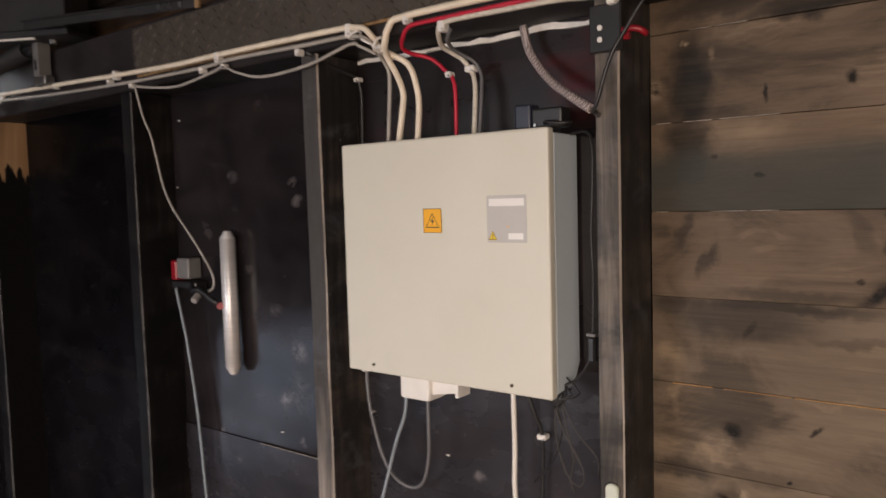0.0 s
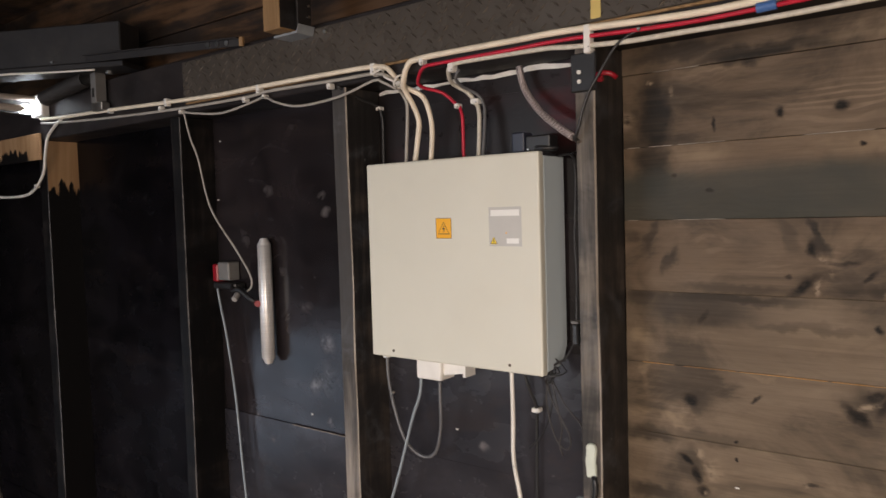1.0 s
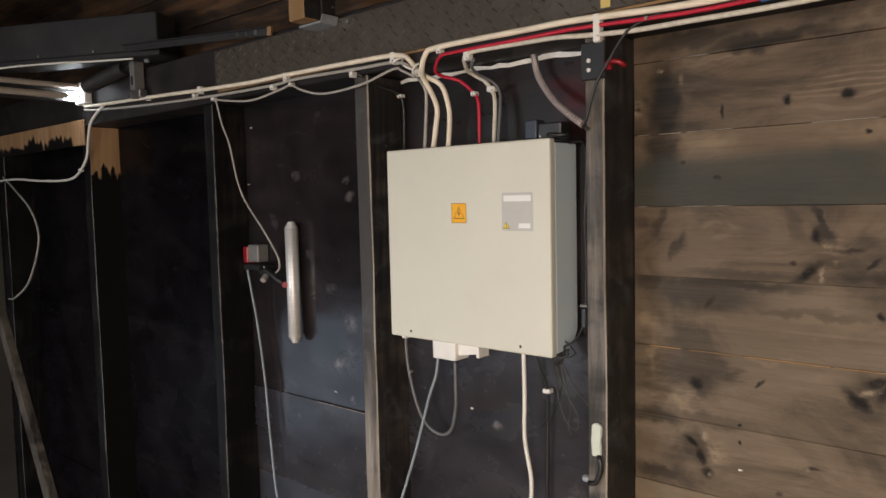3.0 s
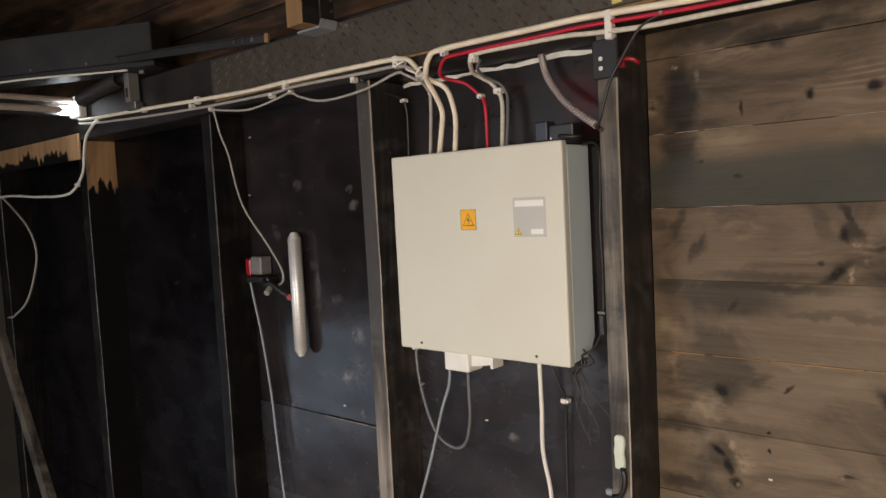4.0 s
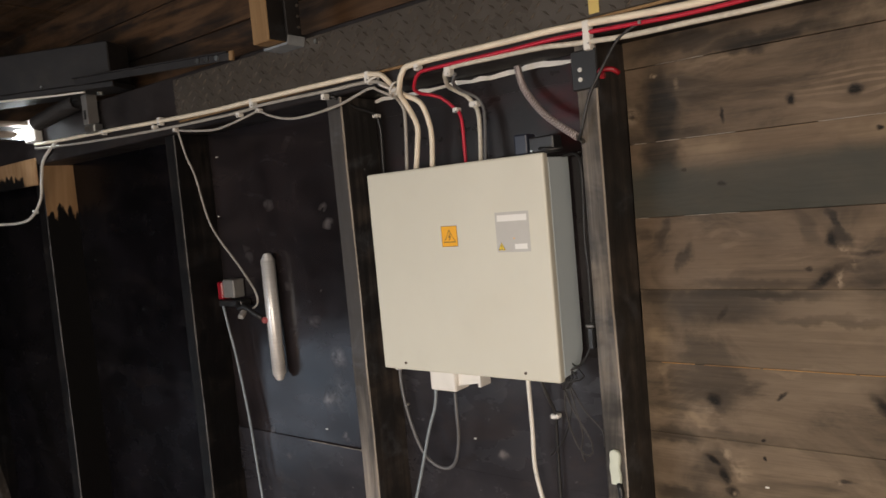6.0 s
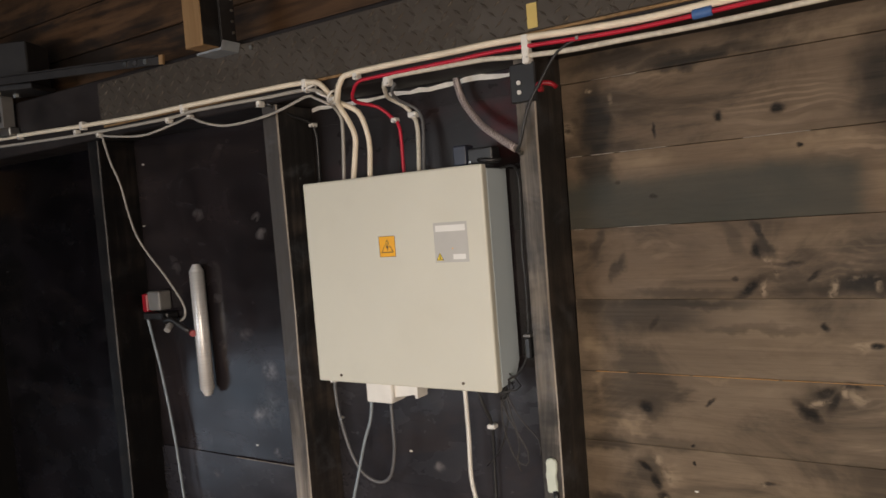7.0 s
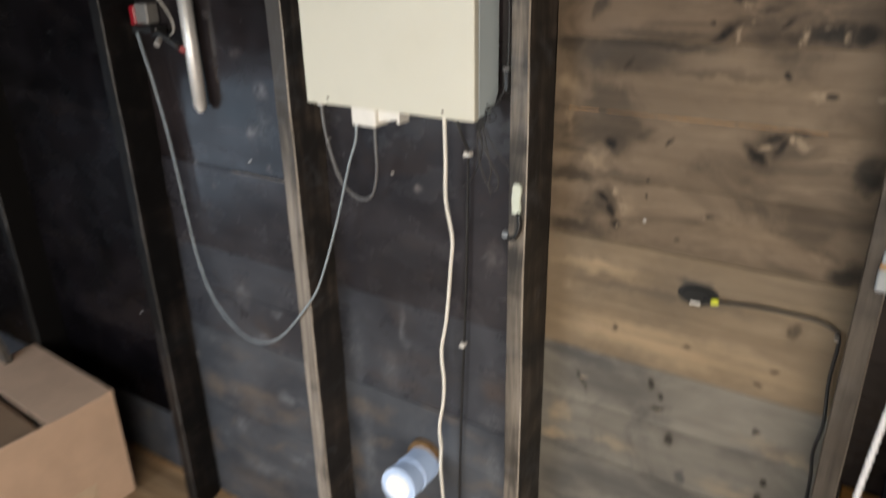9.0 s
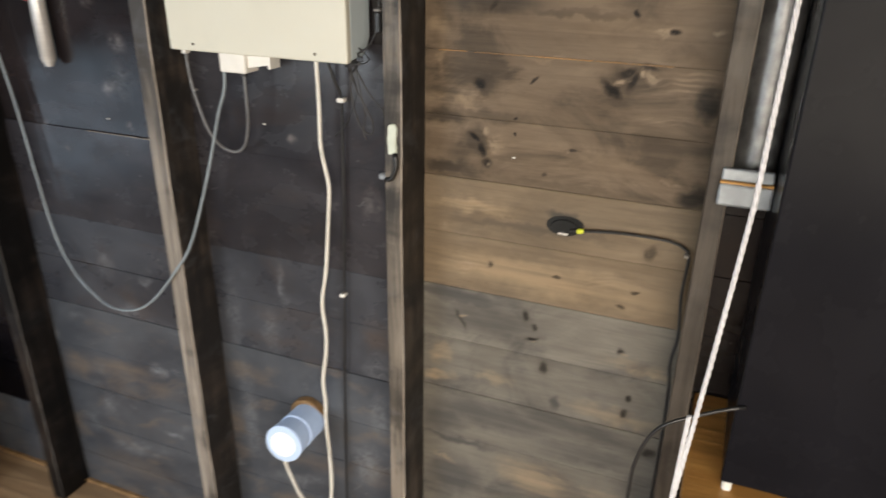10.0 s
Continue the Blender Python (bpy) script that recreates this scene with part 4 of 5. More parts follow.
cable([(-1.37, -0.124, 2.024), (-1.239, -0.122, 2.017), (-0.90, -0.122, 2.006), (-0.672, -0.122, 1.997), (-0.438, -0.122, 1.99), (-0.304, -0.122, 1.99), (-0.1, -0.122, 1.988), (0.059, -0.122, 1.984), (0.094, -0.12, 1.971), (0.096, -0.104, 1.956),
       (0.105, -0.085, 1.941), (0.133, -0.07, 1.922), (0.142, -0.06, 1.886), (0.146, -0.06, 1.851), (0.14, -0.06, 1.79)], 0.0052, pale_sheath,
      "thick pale cable along the header beam into the cabinet", [(-0.672, -0.117, 1.997, 0.012, 0.02), (-0.30, -0.117, 1.985, 0.012, 0.02), (0.052, -0.117, 1.98, 0.012, 0.022), (-0.955, -0.117, 2.006, 0.01, 0.014)], "cables of the beam")
cable([(1.35, -0.122, 1.99), (0.98, -0.122, 1.976), (0.794, -0.122, 1.972), (0.667, -0.122, 1.971), (0.475, -0.122, 1.981), (0.375, -0.122, 1.982), (0.175, -0.122, 1.983), (0.139, -0.12, 1.975), (0.127, -0.118, 1.953), (0.107, -0.095, 1.938),
       (0.112, -0.078, 1.911), (0.113, -0.06, 1.879), (0.109, -0.06, 1.843), (0.099, -0.06, 1.79)], 0.0056, pale_sheath,
      "thick pale cable from the east along the header beam", [(0.512, -0.118, 1.962, 0.012, 0.045), (0.175, -0.117, 1.978, 0.011, 0.016), (0.103, -0.10, 1.945, 0.016, 0.014)], "cables of the beam")
cable([(1.35, -0.124, 1.982), (0.98, -0.124, 1.966), (0.835, -0.124, 1.962), (0.668, -0.124, 1.959), (0.478, -0.124, 1.967), (0.377, -0.124, 1.967), (0.216, -0.124, 1.967), (0.181, -0.124, 1.965), (0.166, -0.12, 1.953), (0.148, -0.102, 1.941),
       (0.152, -0.082, 1.934), (0.174, -0.06, 1.926), (0.198, -0.05, 1.902), (0.212, -0.05, 1.881), (0.213, -0.05, 1.79)], 0.0034, red_sheath,
      "thin red cable along the beam down into the cabinet", [(0.203, -0.048, 1.898, 0.011, 0.009)], "cables of the beam")
cable([(1.35, -0.122, 1.958), (0.984, -0.122, 1.95), (0.788, -0.122, 1.946), (0.668, -0.122, 1.947), (0.572, -0.122, 1.948), (0.476, -0.122, 1.955), (0.438, -0.122, 1.959), (0.349, -0.122, 1.961), (0.257, -0.122, 1.962), (0.236, -0.12, 1.956), (0.221, -0.1, 1.945),
       (0.207, -0.07, 1.937), (0.222, -0.045, 1.923), (0.233, -0.035, 1.903), (0.245, -0.04, 1.879), (0.247, -0.05, 1.79)], 0.0042, beige_sheath,
      "beige cable along the underside of the beam into the cabinet", [(0.243, -0.117, 1.956, 0.013, 0.016), (0.235, -0.033, 1.905, 0.018, 0.010)], "cables of the beam")
cable([(-1.37, -0.124, 2.012), (-1.281, -0.122, 2.004), (-0.984, -0.122, 1.988), (-0.645, -0.122, 1.976), (-0.357, -0.122, 1.972), (-0.258, -0.122, 1.976), (-0.053, -0.122, 1.972), (0.059, -0.122, 1.97), (0.094, -0.118, 1.956), (0.082, -0.085, 1.944),
       (0.081, -0.06, 1.923), (0.084, -0.06, 1.892), (0.076, -0.06, 1.79)], 0.0036, grey_sheath,
      "grey cable along the header beam into the cabinet", [(-0.352, -0.117, 1.967, 0.011, 0.012), (-0.70, -0.117, 1.985, 0.010, 0.012)], "cables of the beam")
cable([(-0.606, -0.116, 1.966), (-0.55, -0.118, 1.957), (-0.443, -0.118, 1.947), (-0.326, -0.118, 1.96), (-0.282, -0.12, 1.966), (-0.255, -0.12, 1.953), (-0.173, -0.12, 1.933), (-0.049, -0.12, 1.938), (0.05, -0.12, 1.958), (0.071, -0.12, 1.953), (0.102, -0.112, 1.936)], 0.0028, grey_sheath,
      "thin grey cable sagging below the header beam", [(-0.282, -0.117, 1.966, 0.009, 0.009), (-0.612, -0.115, 1.967, 0.010, 0.010), (-0.075, -0.114, 1.963, 0.011, 0.012)])
cable([(-0.606, -0.116, 1.966), (-0.606, -0.1, 1.90), (-0.60, -0.085, 1.85), (-0.577, -0.07, 1.722), (-0.507, -0.05, 1.615), (-0.468, -0.042, 1.556), (-0.462, -0.04, 1.53), (-0.475, -0.035, 1.515), (-0.50, -0.03, 1.505)], 0.0025, grey_sheath,
      "grey cable hanging from the beam to the lamp switch")
cable([(-0.60, -0.045, 1.512), (-0.60, -0.035, 1.45), (-0.589, -0.03, 1.376), (-0.563, -0.03, 1.222), (-0.547, -0.03, 1.05), (-0.52, -0.035, 0.892), (-0.467, -0.045, 0.797), (-0.383, -0.06, 0.744), (-0.31, -0.075, 0.734), (-0.224, -0.09, 0.757), (-0.145, -0.104, 0.81),
       (-0.06, -0.107, 0.905), (-0.02, -0.09, 0.975), (0.02, -0.06, 1.122), (0.062, -0.05, 1.266), (0.087, -0.05, 1.33), (0.092, -0.05, 1.412)], 0.0031, blue_grey_sheath,
      "blue-grey cable hanging in a long loop to the cabinet")
cable([(-0.061, -0.112, 1.963), (-0.055, -0.09, 1.952), (-0.045, -0.05, 1.937), (-0.034, -0.02, 1.927), (-0.027, -0.012, 1.90), (-0.03, -0.010, 1.80), (-0.032, -0.010, 1.60), (-0.03, -0.01, 1.44)], 0.0034, black_sheath,
      "black cable down the wall behind the cabinet", [(-0.032, -0.012, 1.922, 0.013, 0.008)])
cable([(0.255, -0.117, 1.950), (0.236, -0.10, 1.940), (0.226, -0.066, 1.930), (0.240, -0.040, 1.918), (0.250, -0.032, 1.900), (0.256, -0.038, 1.872), (0.257, -0.05, 1.79)], 0.0030, slate_sheath,
      "dark grey cable beside the beige one into the cabinet")
ties = thing("cable_tie", (0.085, -0.11, 1.955), "white plastic ties round the bundled cables", "cable tie")
for x, z, r, tip in ((0.062, 1.972, 0.012, 0.4), (0.090, 1.957, 0.013, -0.5), (0.112, 1.950, 0.012, 0.9)):
    ring = [(x + r * math.cos(a * 0.6283) * math.cos(tip), -0.118 + 0.009 * math.sin(a * 0.6283), z + r * math.cos(a * 0.6283) * math.sin(tip)) for a in range(11)]
    part("tie_band", tube_bm(ring, 0.0022, n=6), white_plastic, ties)
hose = cable([(0.329, -0.03, 1.958), (0.339, -0.03, 1.918), (0.381, -0.05, 1.87), (0.431, -0.08, 1.837), (0.472, -0.1, 1.813)], 0.0066, braid_mat,
             "cable in a braided red and white sleeve", cat="sleeved cable")
part("metal_tip", cyl_bm((0.470, -0.099, 1.8145), (0.488, -0.113, 1.803), 0.0035, n=10), steel, hose)
cable([(0.62, -0.118, 1.968), (0.595, -0.122, 1.961), (0.564, -0.125, 1.947), (0.53, -0.125, 1.903), (0.509, -0.125, 1.87), (0.489, -0.122, 1.815), (0.478, -0.112, 1.808)], 0.0025, black_sheath,
      "black cable curving down over the stud", [(0.597, -0.120, 1.962, 0.007, 0.006, 0.008, steel)])
cc = cable([(0.405, -0.03, 1.789), (0.44, -0.05, 1.789), (0.451, -0.055, 1.77), (0.451, -0.055, 1.715), (0.448, -0.055, 1.644), (0.45, -0.055, 1.582), (0.448, -0.055, 1.494), (0.441, -0.055, 1.457), (0.42, -0.055, 1.428), (0.389, -0.06, 1.412)], 0.0019, black_sheath,
           "thin black cable with an inline connector beside the cabinet")
part("inline_connector", box_bm(0.4425, 0.4545, -0.063, -0.05, 1.458, 1.496, 0.003), black_plastic, cc)
part("connector_clip", box_bm(0.4415, 0.4555, -0.064, -0.049, 1.496, 1.501, 0.001), switch_grey, cc)
cable([(0.006, -0.05, 1.41), (-0.002, -0.05, 1.383), (0.004, -0.05, 1.32), (0.024, -0.045, 1.239), (0.048, -0.04, 1.199), (0.082, -0.035, 1.185), (0.115, -0.04, 1.204), (0.137, -0.05, 1.259), (0.142, -0.055, 1.31), (0.142, -0.055, 1.36)], 0.0034, slate_sheath,
      "dark grey cable in a short loop below the cabinet", [(0.0, -0.05, 1.395, 0.012, 0.010), (0.006, -0.045, 1.315, 0.009, 0.005, 0.006, grey_plastic)])
wc = cable([(0.303, -0.04, 1.41), (0.304, -0.04, 1.303), (0.303, -0.04, 1.222), (0.317, -0.04, 1.142), (0.312, -0.04, 1.075), (0.306, -0.04, 1.012), (0.298, -0.04, 0.94), (0.284, -0.04, 0.862), (0.292, -0.045, 0.79), (0.289, -0.045, 0.73), (0.280, -0.05, 0.66), (0.283, -0.05, 0.60), (0.287, -0.06, 0.544), (0.292, -0.06, 0.45), (0.292, -0.06, 0.36), (0.285, -0.065, 0.29),
            (0.262, -0.08, 0.262), (0.225, -0.09, 0.31), (0.20, -0.10, 0.39), (0.196, -0.11, 0.44), (0.205, -0.115, 0.49)], 0.0042, white_sheath,
           "white cable hanging down the wall to the blue wall lamp", [(0.304, -0.037, 1.212, 0.004, 0.003, 0.006, black_plastic)])
part("inline_plug", cyl_bm((0.276, -0.07, 0.275), (0.291, -0.063, 0.315), 0.009, 0.006, n=10, bevel=0.002), white_plastic, wc)
cable([(0.323, -0.04, 1.41), (0.336, -0.03, 1.357), (0.342, -0.018, 1.323), (0.338, -0.012, 1.25), (0.334, -0.012, 1.074), (0.326, -0.012, 0.883), (0.314, -0.012, 0.606), (0.304, -0.012, 0.25), (0.30, -0.012, 0.02)], 0.003, black_sheath,
      "black cable straight down the planks", [(0.341, -0.012, 1.318, 0.016, 0.009), (0.325, -0.012, 0.877, 0.013, 0.009)])
for pts in ([(0.378, -0.055, 1.41), (0.393, -0.05, 1.353), (0.426, -0.045, 1.288), (0.417, -0.04, 1.262), (0.395, -0.04, 1.277), (0.38, -0.045, 1.34), (0.385, -0.05, 1.406)],
            [(0.383, -0.05, 1.411), (0.40, -0.05, 1.38), (0.42, -0.05, 1.346), (0.451, -0.05, 1.314), (0.452, -0.05, 1.287)],
            [(0.376, -0.05, 1.41), (0.389, -0.045, 1.36), (0.386, -0.04, 1.33), (0.363, -0.03, 1.282), (0.329, -0.022, 1.245)],
            [(0.388, -0.05, 1.41), (0.402, -0.05, 1.35), (0.41, -0.045, 1.30), (0.401, -0.04, 1.27), (0.408, -0.04, 1.25)]):
    cable(pts, 0.0014, dark_wire if pts[1][0] > 0.391 else black_sheath, "loose thin wire hanging under the cabinet", group="loose wires")
tangle = random.Random(4)
tb = thing("wire_bundle", (0.398, -0.06, 1.40), "tangled black wires bundled at the cabinet corner", "wires")
for k in range(7):
    a, q = tangle.uniform(-0.02, 0.02), tangle.uniform(-0.012, 0.012)
    part("wire", tube_bm([(0.394 + a * 0.3, -0.052, 1.425 + q), (0.408 + a, -0.058 + q, 1.408), (0.400 + q, -0.068, 1.392 + a * 0.5), (0.388 - a, -0.06, 1.40 + q), (0.404 + q, -0.05, 1.412)], 0.0013, n=6), black_sheath, tb)
cable([(-1.24, -0.122, 2.012), (-1.272, -0.123, 2.0), (-1.334, -0.123, 1.965), (-1.36, -0.123, 1.91), (-1.379, -0.123, 1.855), (-1.45, -0.123, 1.805), (-1.544, -0.123, 1.787), (-1.765, -0.123, 1.791), (-2.04, -0.123, 1.806), (-2.3, -0.12, 1.80)], 0.0046, white_sheath,
      "white cable bending down from the beam and away", [(-1.43, -0.12, 1.816, 0.011, 0.012), (-1.70, -0.12, 1.789, 0.009, 0.01)])
cable([(-2.18, -0.115, 1.82), (-2.046, -0.12, 1.766), (-1.887, -0.12, 1.677), (-1.836, -0.12, 1.57), (-1.951, -0.12, 1.413), (-2.108, -0.12, 1.335), (-2.2, -0.115, 1.32)], 0.004, grey_sheath, "dark grey cable hanging in a wide loop")

# pale sealing strip over the boards under the beam
rng = random.Random(8)
lower = [(-0.04 + 0.0209 * k, 1.951 + 0.0016 * math.sin(k * 0.8) + rng.uniform(-0.0012, 0.0012)) for k in range(26)]
upper_edge = [(x, z + 0.0065 + rng.uniform(-0.0018, 0.0030) + (0.004 if 17 < k < 21 else 0)) for k, (x, z) in enumerate(lower)]
tagged(mesh_ob("sealing_strip", prism_bm(lower + upper_edge[::-1], "y", -0.0050, -0.0005), seal_white), "pale uneven bead of sealant across the boards", "trim", kind="structure")

# switch with two screws and red lead on the stud, tapes
sw = thing("stud_switch", (0.5, -0.11, 1.91), "black switch plate with a red lead on the stud", "switch")
part("switch_plate", box_bm(0.478, 0.522, -0.118, -0.1105, 1.882, 1.943, 0.002), black_plastic, sw)
for z in (1.898, 1.913):
    part("screw", cyl_bm((0.494, -0.1185, z), (0.494, -0.1205, z), 0.0036, n=10), chip, sw)
part("red_lead", tube_bm([(0.519, -0.113, 1.905), (0.53, -0.112, 1.908), (0.543, -0.108, 1.906), (0.549, -0.10, 1.90)], 0.0042), red_plastic, sw)
part("red_cap", cyl_bm((0.524, -0.1135, 1.899), (0.532, -0.1135, 1.899), 0.005, n=10, bevel=0.001), red_plastic, sw)
for x, w, z0, z1, mat, lab in ((0.5255, 0.017, 1.992, 2.03, yellow_tape, "yellow paper tape stuck on the tread plate"), (0.83, 0.012, 1.978, 2.02, orange_tape, "orange paper tape stuck on the tread plate")):
    tagged(mesh_ob("tape_strip", box_bm(x - w / 2, x + w / 2, -0.1208, -0.1202, z0, z1), mat), lab, "tape")
tagged(mesh_ob("tape_wrap", cyl_bm((0.764, -0.1245, 1.961), (0.79, -0.1245, 1.962), 0.007, n=12, bevel=0.001), blue_tape), "blue tape wrapped round the red cable", "tape")

# ---------- strip lamp and its switch on the wall ----------
lamp = thing("inspection_lamp", (-0.44, -0.022, 1.34), "brushed aluminium tube lamp clamped upright on the wall", "tube lamp")
bm = cyl_bm((-0.428, -0.024, 1.343), (-0.428, -0.024, 1.626), 0.0172, n=28)
for f in bm.faces:
    f.smooth = len(f.verts) == 4
part("tube", bm, aluminium, lamp)
part("end_cap", cyl_bm((-0.428, -0.024, 1.626), (-0.428, -0.024, 1.643), 0.0172, 0.008, n=28), aluminium, lamp)
part("end_cap", cyl_bm((-0.428, -0.024, 1.343), (-0.428, -0.024, 1.326), 0.0172, 0.008, n=28), aluminium, lamp)
part("clamp", cyl_bm((-0.456, -0.03, 1.478), (-0.434, -0.046, 1.480), 0.008, n=12), red_plastic, lamp)
gd = thing("lamp_switch", (-0.58, 0, 1.55), "grey socket switch with a red side on the wall", "switch")
part("switch_box", box_bm(-0.608, -0.562, -0.036, 0.0, 1.532, 1.58, 0.003), switch_grey, gd)
part("red_side", box_bm(-0.632, -0.611, -0.036, 0.0, 1.528, 1.574, 0.003), red_plastic, gd)
part("bracket", box_bm(-0.635, -0.54, -0.034, 0.0, 1.508, 1.526, 0.003), black_plastic, gd)
part("lever", tube_bm([(-0.555, -0.03, 1.52), (-0.535, -0.045, 1.508), (-0.51, -0.045, 1.513), (-0.485, -0.04, 1.497), (-0.458, -0.035, 1.482)], 0.0065), black_plastic, gd)
part("knob", cyl_bm((-0.515, -0.045, 1.50), (-0.508, -0.062, 1.488), 0.008, n=10, bevel=0.002), grey_plastic, gd)

# pale strap and small hook on the stud
st = thing("hook_strap", (0.505, -0.11, 1.2), "pale plastic strap and hook nailed to the stud", "strap")
bm = prism_bm([(0.4905, 1.302), (0.4945, 1.308), (0.5045, 1.3085), (0.509, 1.303), (0.5085, 1.29), (0.506, 1.279), (0.508, 1.268), (0.5075, 1.252), (0.491, 1.251), (0.4905, 1.268), (0.489, 1.279), (0.491, 1.29)], "y", -0.1145, -0.1075)
bmesh.ops.bevel(bm, geom=bm.edges[:], offset=0.0015, segments=2, affect="EDGES")
part("strap", bm, strap_plastic, st, "pale green plastic strap")
part("strap_tail", tube_bm([(0.503, -0.1115, 1.255), (0.507, -0.1125, 1.23), (0.498, -0.1125, 1.205), (0.483, -0.110, 1.20)], 0.0045), black_plastic, st)
part("hook", box_bm(0.462, 0.480, -0.099, -0.088, 1.194, 1.206, 0.003), bright_band, st)
part("hook_arm", box_bm(0.478, 0.49, -0.104, -0.088, 1.2, 1.208, 0.001), black_plastic, st)

# ---------- blue wall lamp low on the boards ----------
bl = thing("blue_wall_lamp", (0.27, 0, 0.545), "light blue round wall lamp with a lit cream lens", "wall lamp")
part("wooden_base", cyl_bm((0.206, 0.0, 0.513), (0.206, -0.022, 0.513), 0.047, n=24, bevel=0.003), raw_wood, bl)
part("housing", cyl_bm((0.212, -0.022, 0.506), (0.2155, -0.082, 0.514), 0.0445, 0.0435, n=32, bevel=0.003), lamp_blue, bl)
part("collar", cyl_bm((0.2155, -0.080, 0.514), (0.216, -0.089, 0.515), 0.0455, n=32, bevel=0.003), lamp_blue, bl)
part("shade", cyl_bm((0.216, -0.089, 0.515), (0.218, -0.136, 0.520), 0.0425, 0.0465, n=32, bevel=0.002), lamp_blue, bl)
part("lens_ring", cyl_bm((0.218, -0.136, 0.520), (0.2183, -0.142, 0.5207), 0.0475, n=32, bevel=0.002), lamp_blue, bl)
part("lens", cyl_bm((0.2183, -0.142, 0.5207), (0.2185, -0.145, 0.521), 0.032, n=32, bevel=0.001), coupler_lit, bl)

# ---------- cable outlet in the brown boards ----------
ho = thing("cable_outlet", (0.808, 0, 1.118), "oval black cable outlet in the brown boards", "cable outlet")
def oval(b):
    bmesh.ops.scale(b, vec=(1, 1, 0.58), space=Matrix.Translation((0, 0, -1.118)), verts=b.verts)
    return b


part("soot_ring", oval(cyl_bm((0.806, 0.0, 1.119), (0.806, -0.003, 1.119), 0.034, n=20)), soot, ho)
part("rim", oval(cyl_bm((0.808, -0.003, 1.117), (0.808, -0.008, 1.117), 0.027, n=20, bevel=0.002)), soot, ho)
part("metal_insert", box_bm(0.797, 0.816, -0.0115, -0.008, 1.1035, 1.1075, 0.0012), white_plastic, ho)
part("ragged_edge", oval(cyl_bm((0.818, 0.0, 1.128), (0.818, -0.002, 1.128), 0.026, n=11)), soot, ho)
oc = cable([(0.82, -0.012, 1.116), (0.85, -0.012, 1.119), (0.918, -0.010, 1.125), (1.0, -0.010, 1.124), (1.028, -0.010, 1.114), (1.038, -0.012, 1.098), (1.036, -0.012, 1.02), (1.042, -0.02, 0.94), (1.036, -0.024, 0.88), (1.042, -0.024, 0.80), (1.043, -0.02, 0.5), (1.04, -0.02, 0.02)], 0.0029, black_sheath,
           "black cable from the outlet along the boards", [(1.034, -0.010, 1.103, 0.008, 0.007, 0.008, steel)])
part("yellow_band", cyl_bm((0.834, -0.012, 1.1165), (0.846, -0.012, 1.1185), 0.0048, n=10), lime_tape, oc)

# small pale chips and nail heads on the dark boards
rng = random.Random(11)
for k, (x, z) in enumerate(((-0.64, 1.745), (-0.62, 1.90), (-1.46, 0.75), (-1.62, 0.62), (0.142, 1.245), (-0.3, 1.21), (0.70, 1.24), (0.47, 1.17), (-0.9, 0.62))):
    s = 0.0026 + 0.0016 * rng.random()
    tagged(mesh_ob("paint_chip", box_bm(x - s, x + s, -0.0025, -0.0004, z - s * 0.45, z + s * 0.45, 0.0004), chip), "small pale chip on the dark boards", "paint chip", "paint chips")

# ---------- under the ceiling ----------
jo = thing("joist_end", (-0.155, -0.15, 2.08), "raw-cut wooden joist end in a steel hanger", "joist")
bm = box_bm(-0.18, -0.129, -0.20, -0.12, 2.078, 2.449, 0.002)
bm.normal_update()
for f in bm.faces:
    f.material_index = 0 if f.normal.y < -0.5 or f.normal.z < -0.5 else 1
part("joist", bm, [raw_wood, stud_dark], jo)
part("hanger_strap", box_bm(-0.124, -0.118, -0.16, -0.122, 2.088, 2.30, 0.001), dark_steel, jo)
part("hanger_shoe", prism_bm([(-0.19, 2.072), (-0.118, 2.072), (-0.112, 2.09), (-0.118, 2.0765), (-0.19, 2.0765)], "y", -0.165, -0.1195), zinc, jo)
for k in range(5):
    part("hanger_screw", cyl_bm((-0.118, -0.13, 2.11 + 0.022 * k), (-0.1155, -0.13, 2.11 + 0.022 * k), 0.003, n=8), steel, jo)
tagged(mesh_ob("bolt_head", cyl_bm((-0.08, -0.1188, 2.075), (-0.08, -0.124, 2.075), 0.0045, n=8), steel), "bright bolt head in the tread plate", "bolt")
rl = thing("steel_rail", (-0.6, -0.115, 2.1), "dark perforated steel rail on the beam", "rail")
lean = Matrix.Translation((-0.345, -0.1195, 2.098)) @ Matrix.Rotation(radians(9), 4, "Z") @ Matrix.Rotation(radians(3), 4, "Y")


def leaning(b):
    bmesh.ops.transform(b, matrix=lean, verts=b.verts)
    return b


part("rail_channel", leaning(box_bm(-0.56, -0.012, -0.006, -0.001, -0.009, 0.010, 0.001)), dark_steel, rl)
part("rail_lip", leaning(box_bm(-0.56, -0.012, -0.016, -0.006, 0.007, 0.010, 0.001)), dark_steel, rl)
part("rail_end", leaning(box_bm(-0.012, 0.0, -0.008, -0.001, -0.010, 0.011, 0.001)), raw_wood, rl)
for k in range(3):
    part("rail_slot", leaning(cyl_bm((-0.05 - 0.03 * k, -0.006, 0.0), (-0.05 - 0.03 * k, -0.009, 0.0), 0.006, n=10)), steel, rl)
# long black box hung under the ceiling, slightly askew
hb = thing("ceiling_case", (-1.3, -0.32, 2.12), "long black steel case hung under the ceiling", "steel case")
turn = Matrix.Translation((-0.855, -0.13, 0)) @ Matrix.Rotation(radians(26), 4, "Z")


def askew(b):
    bmesh.ops.transform(b, matrix=turn, verts=b.verts)
    return b


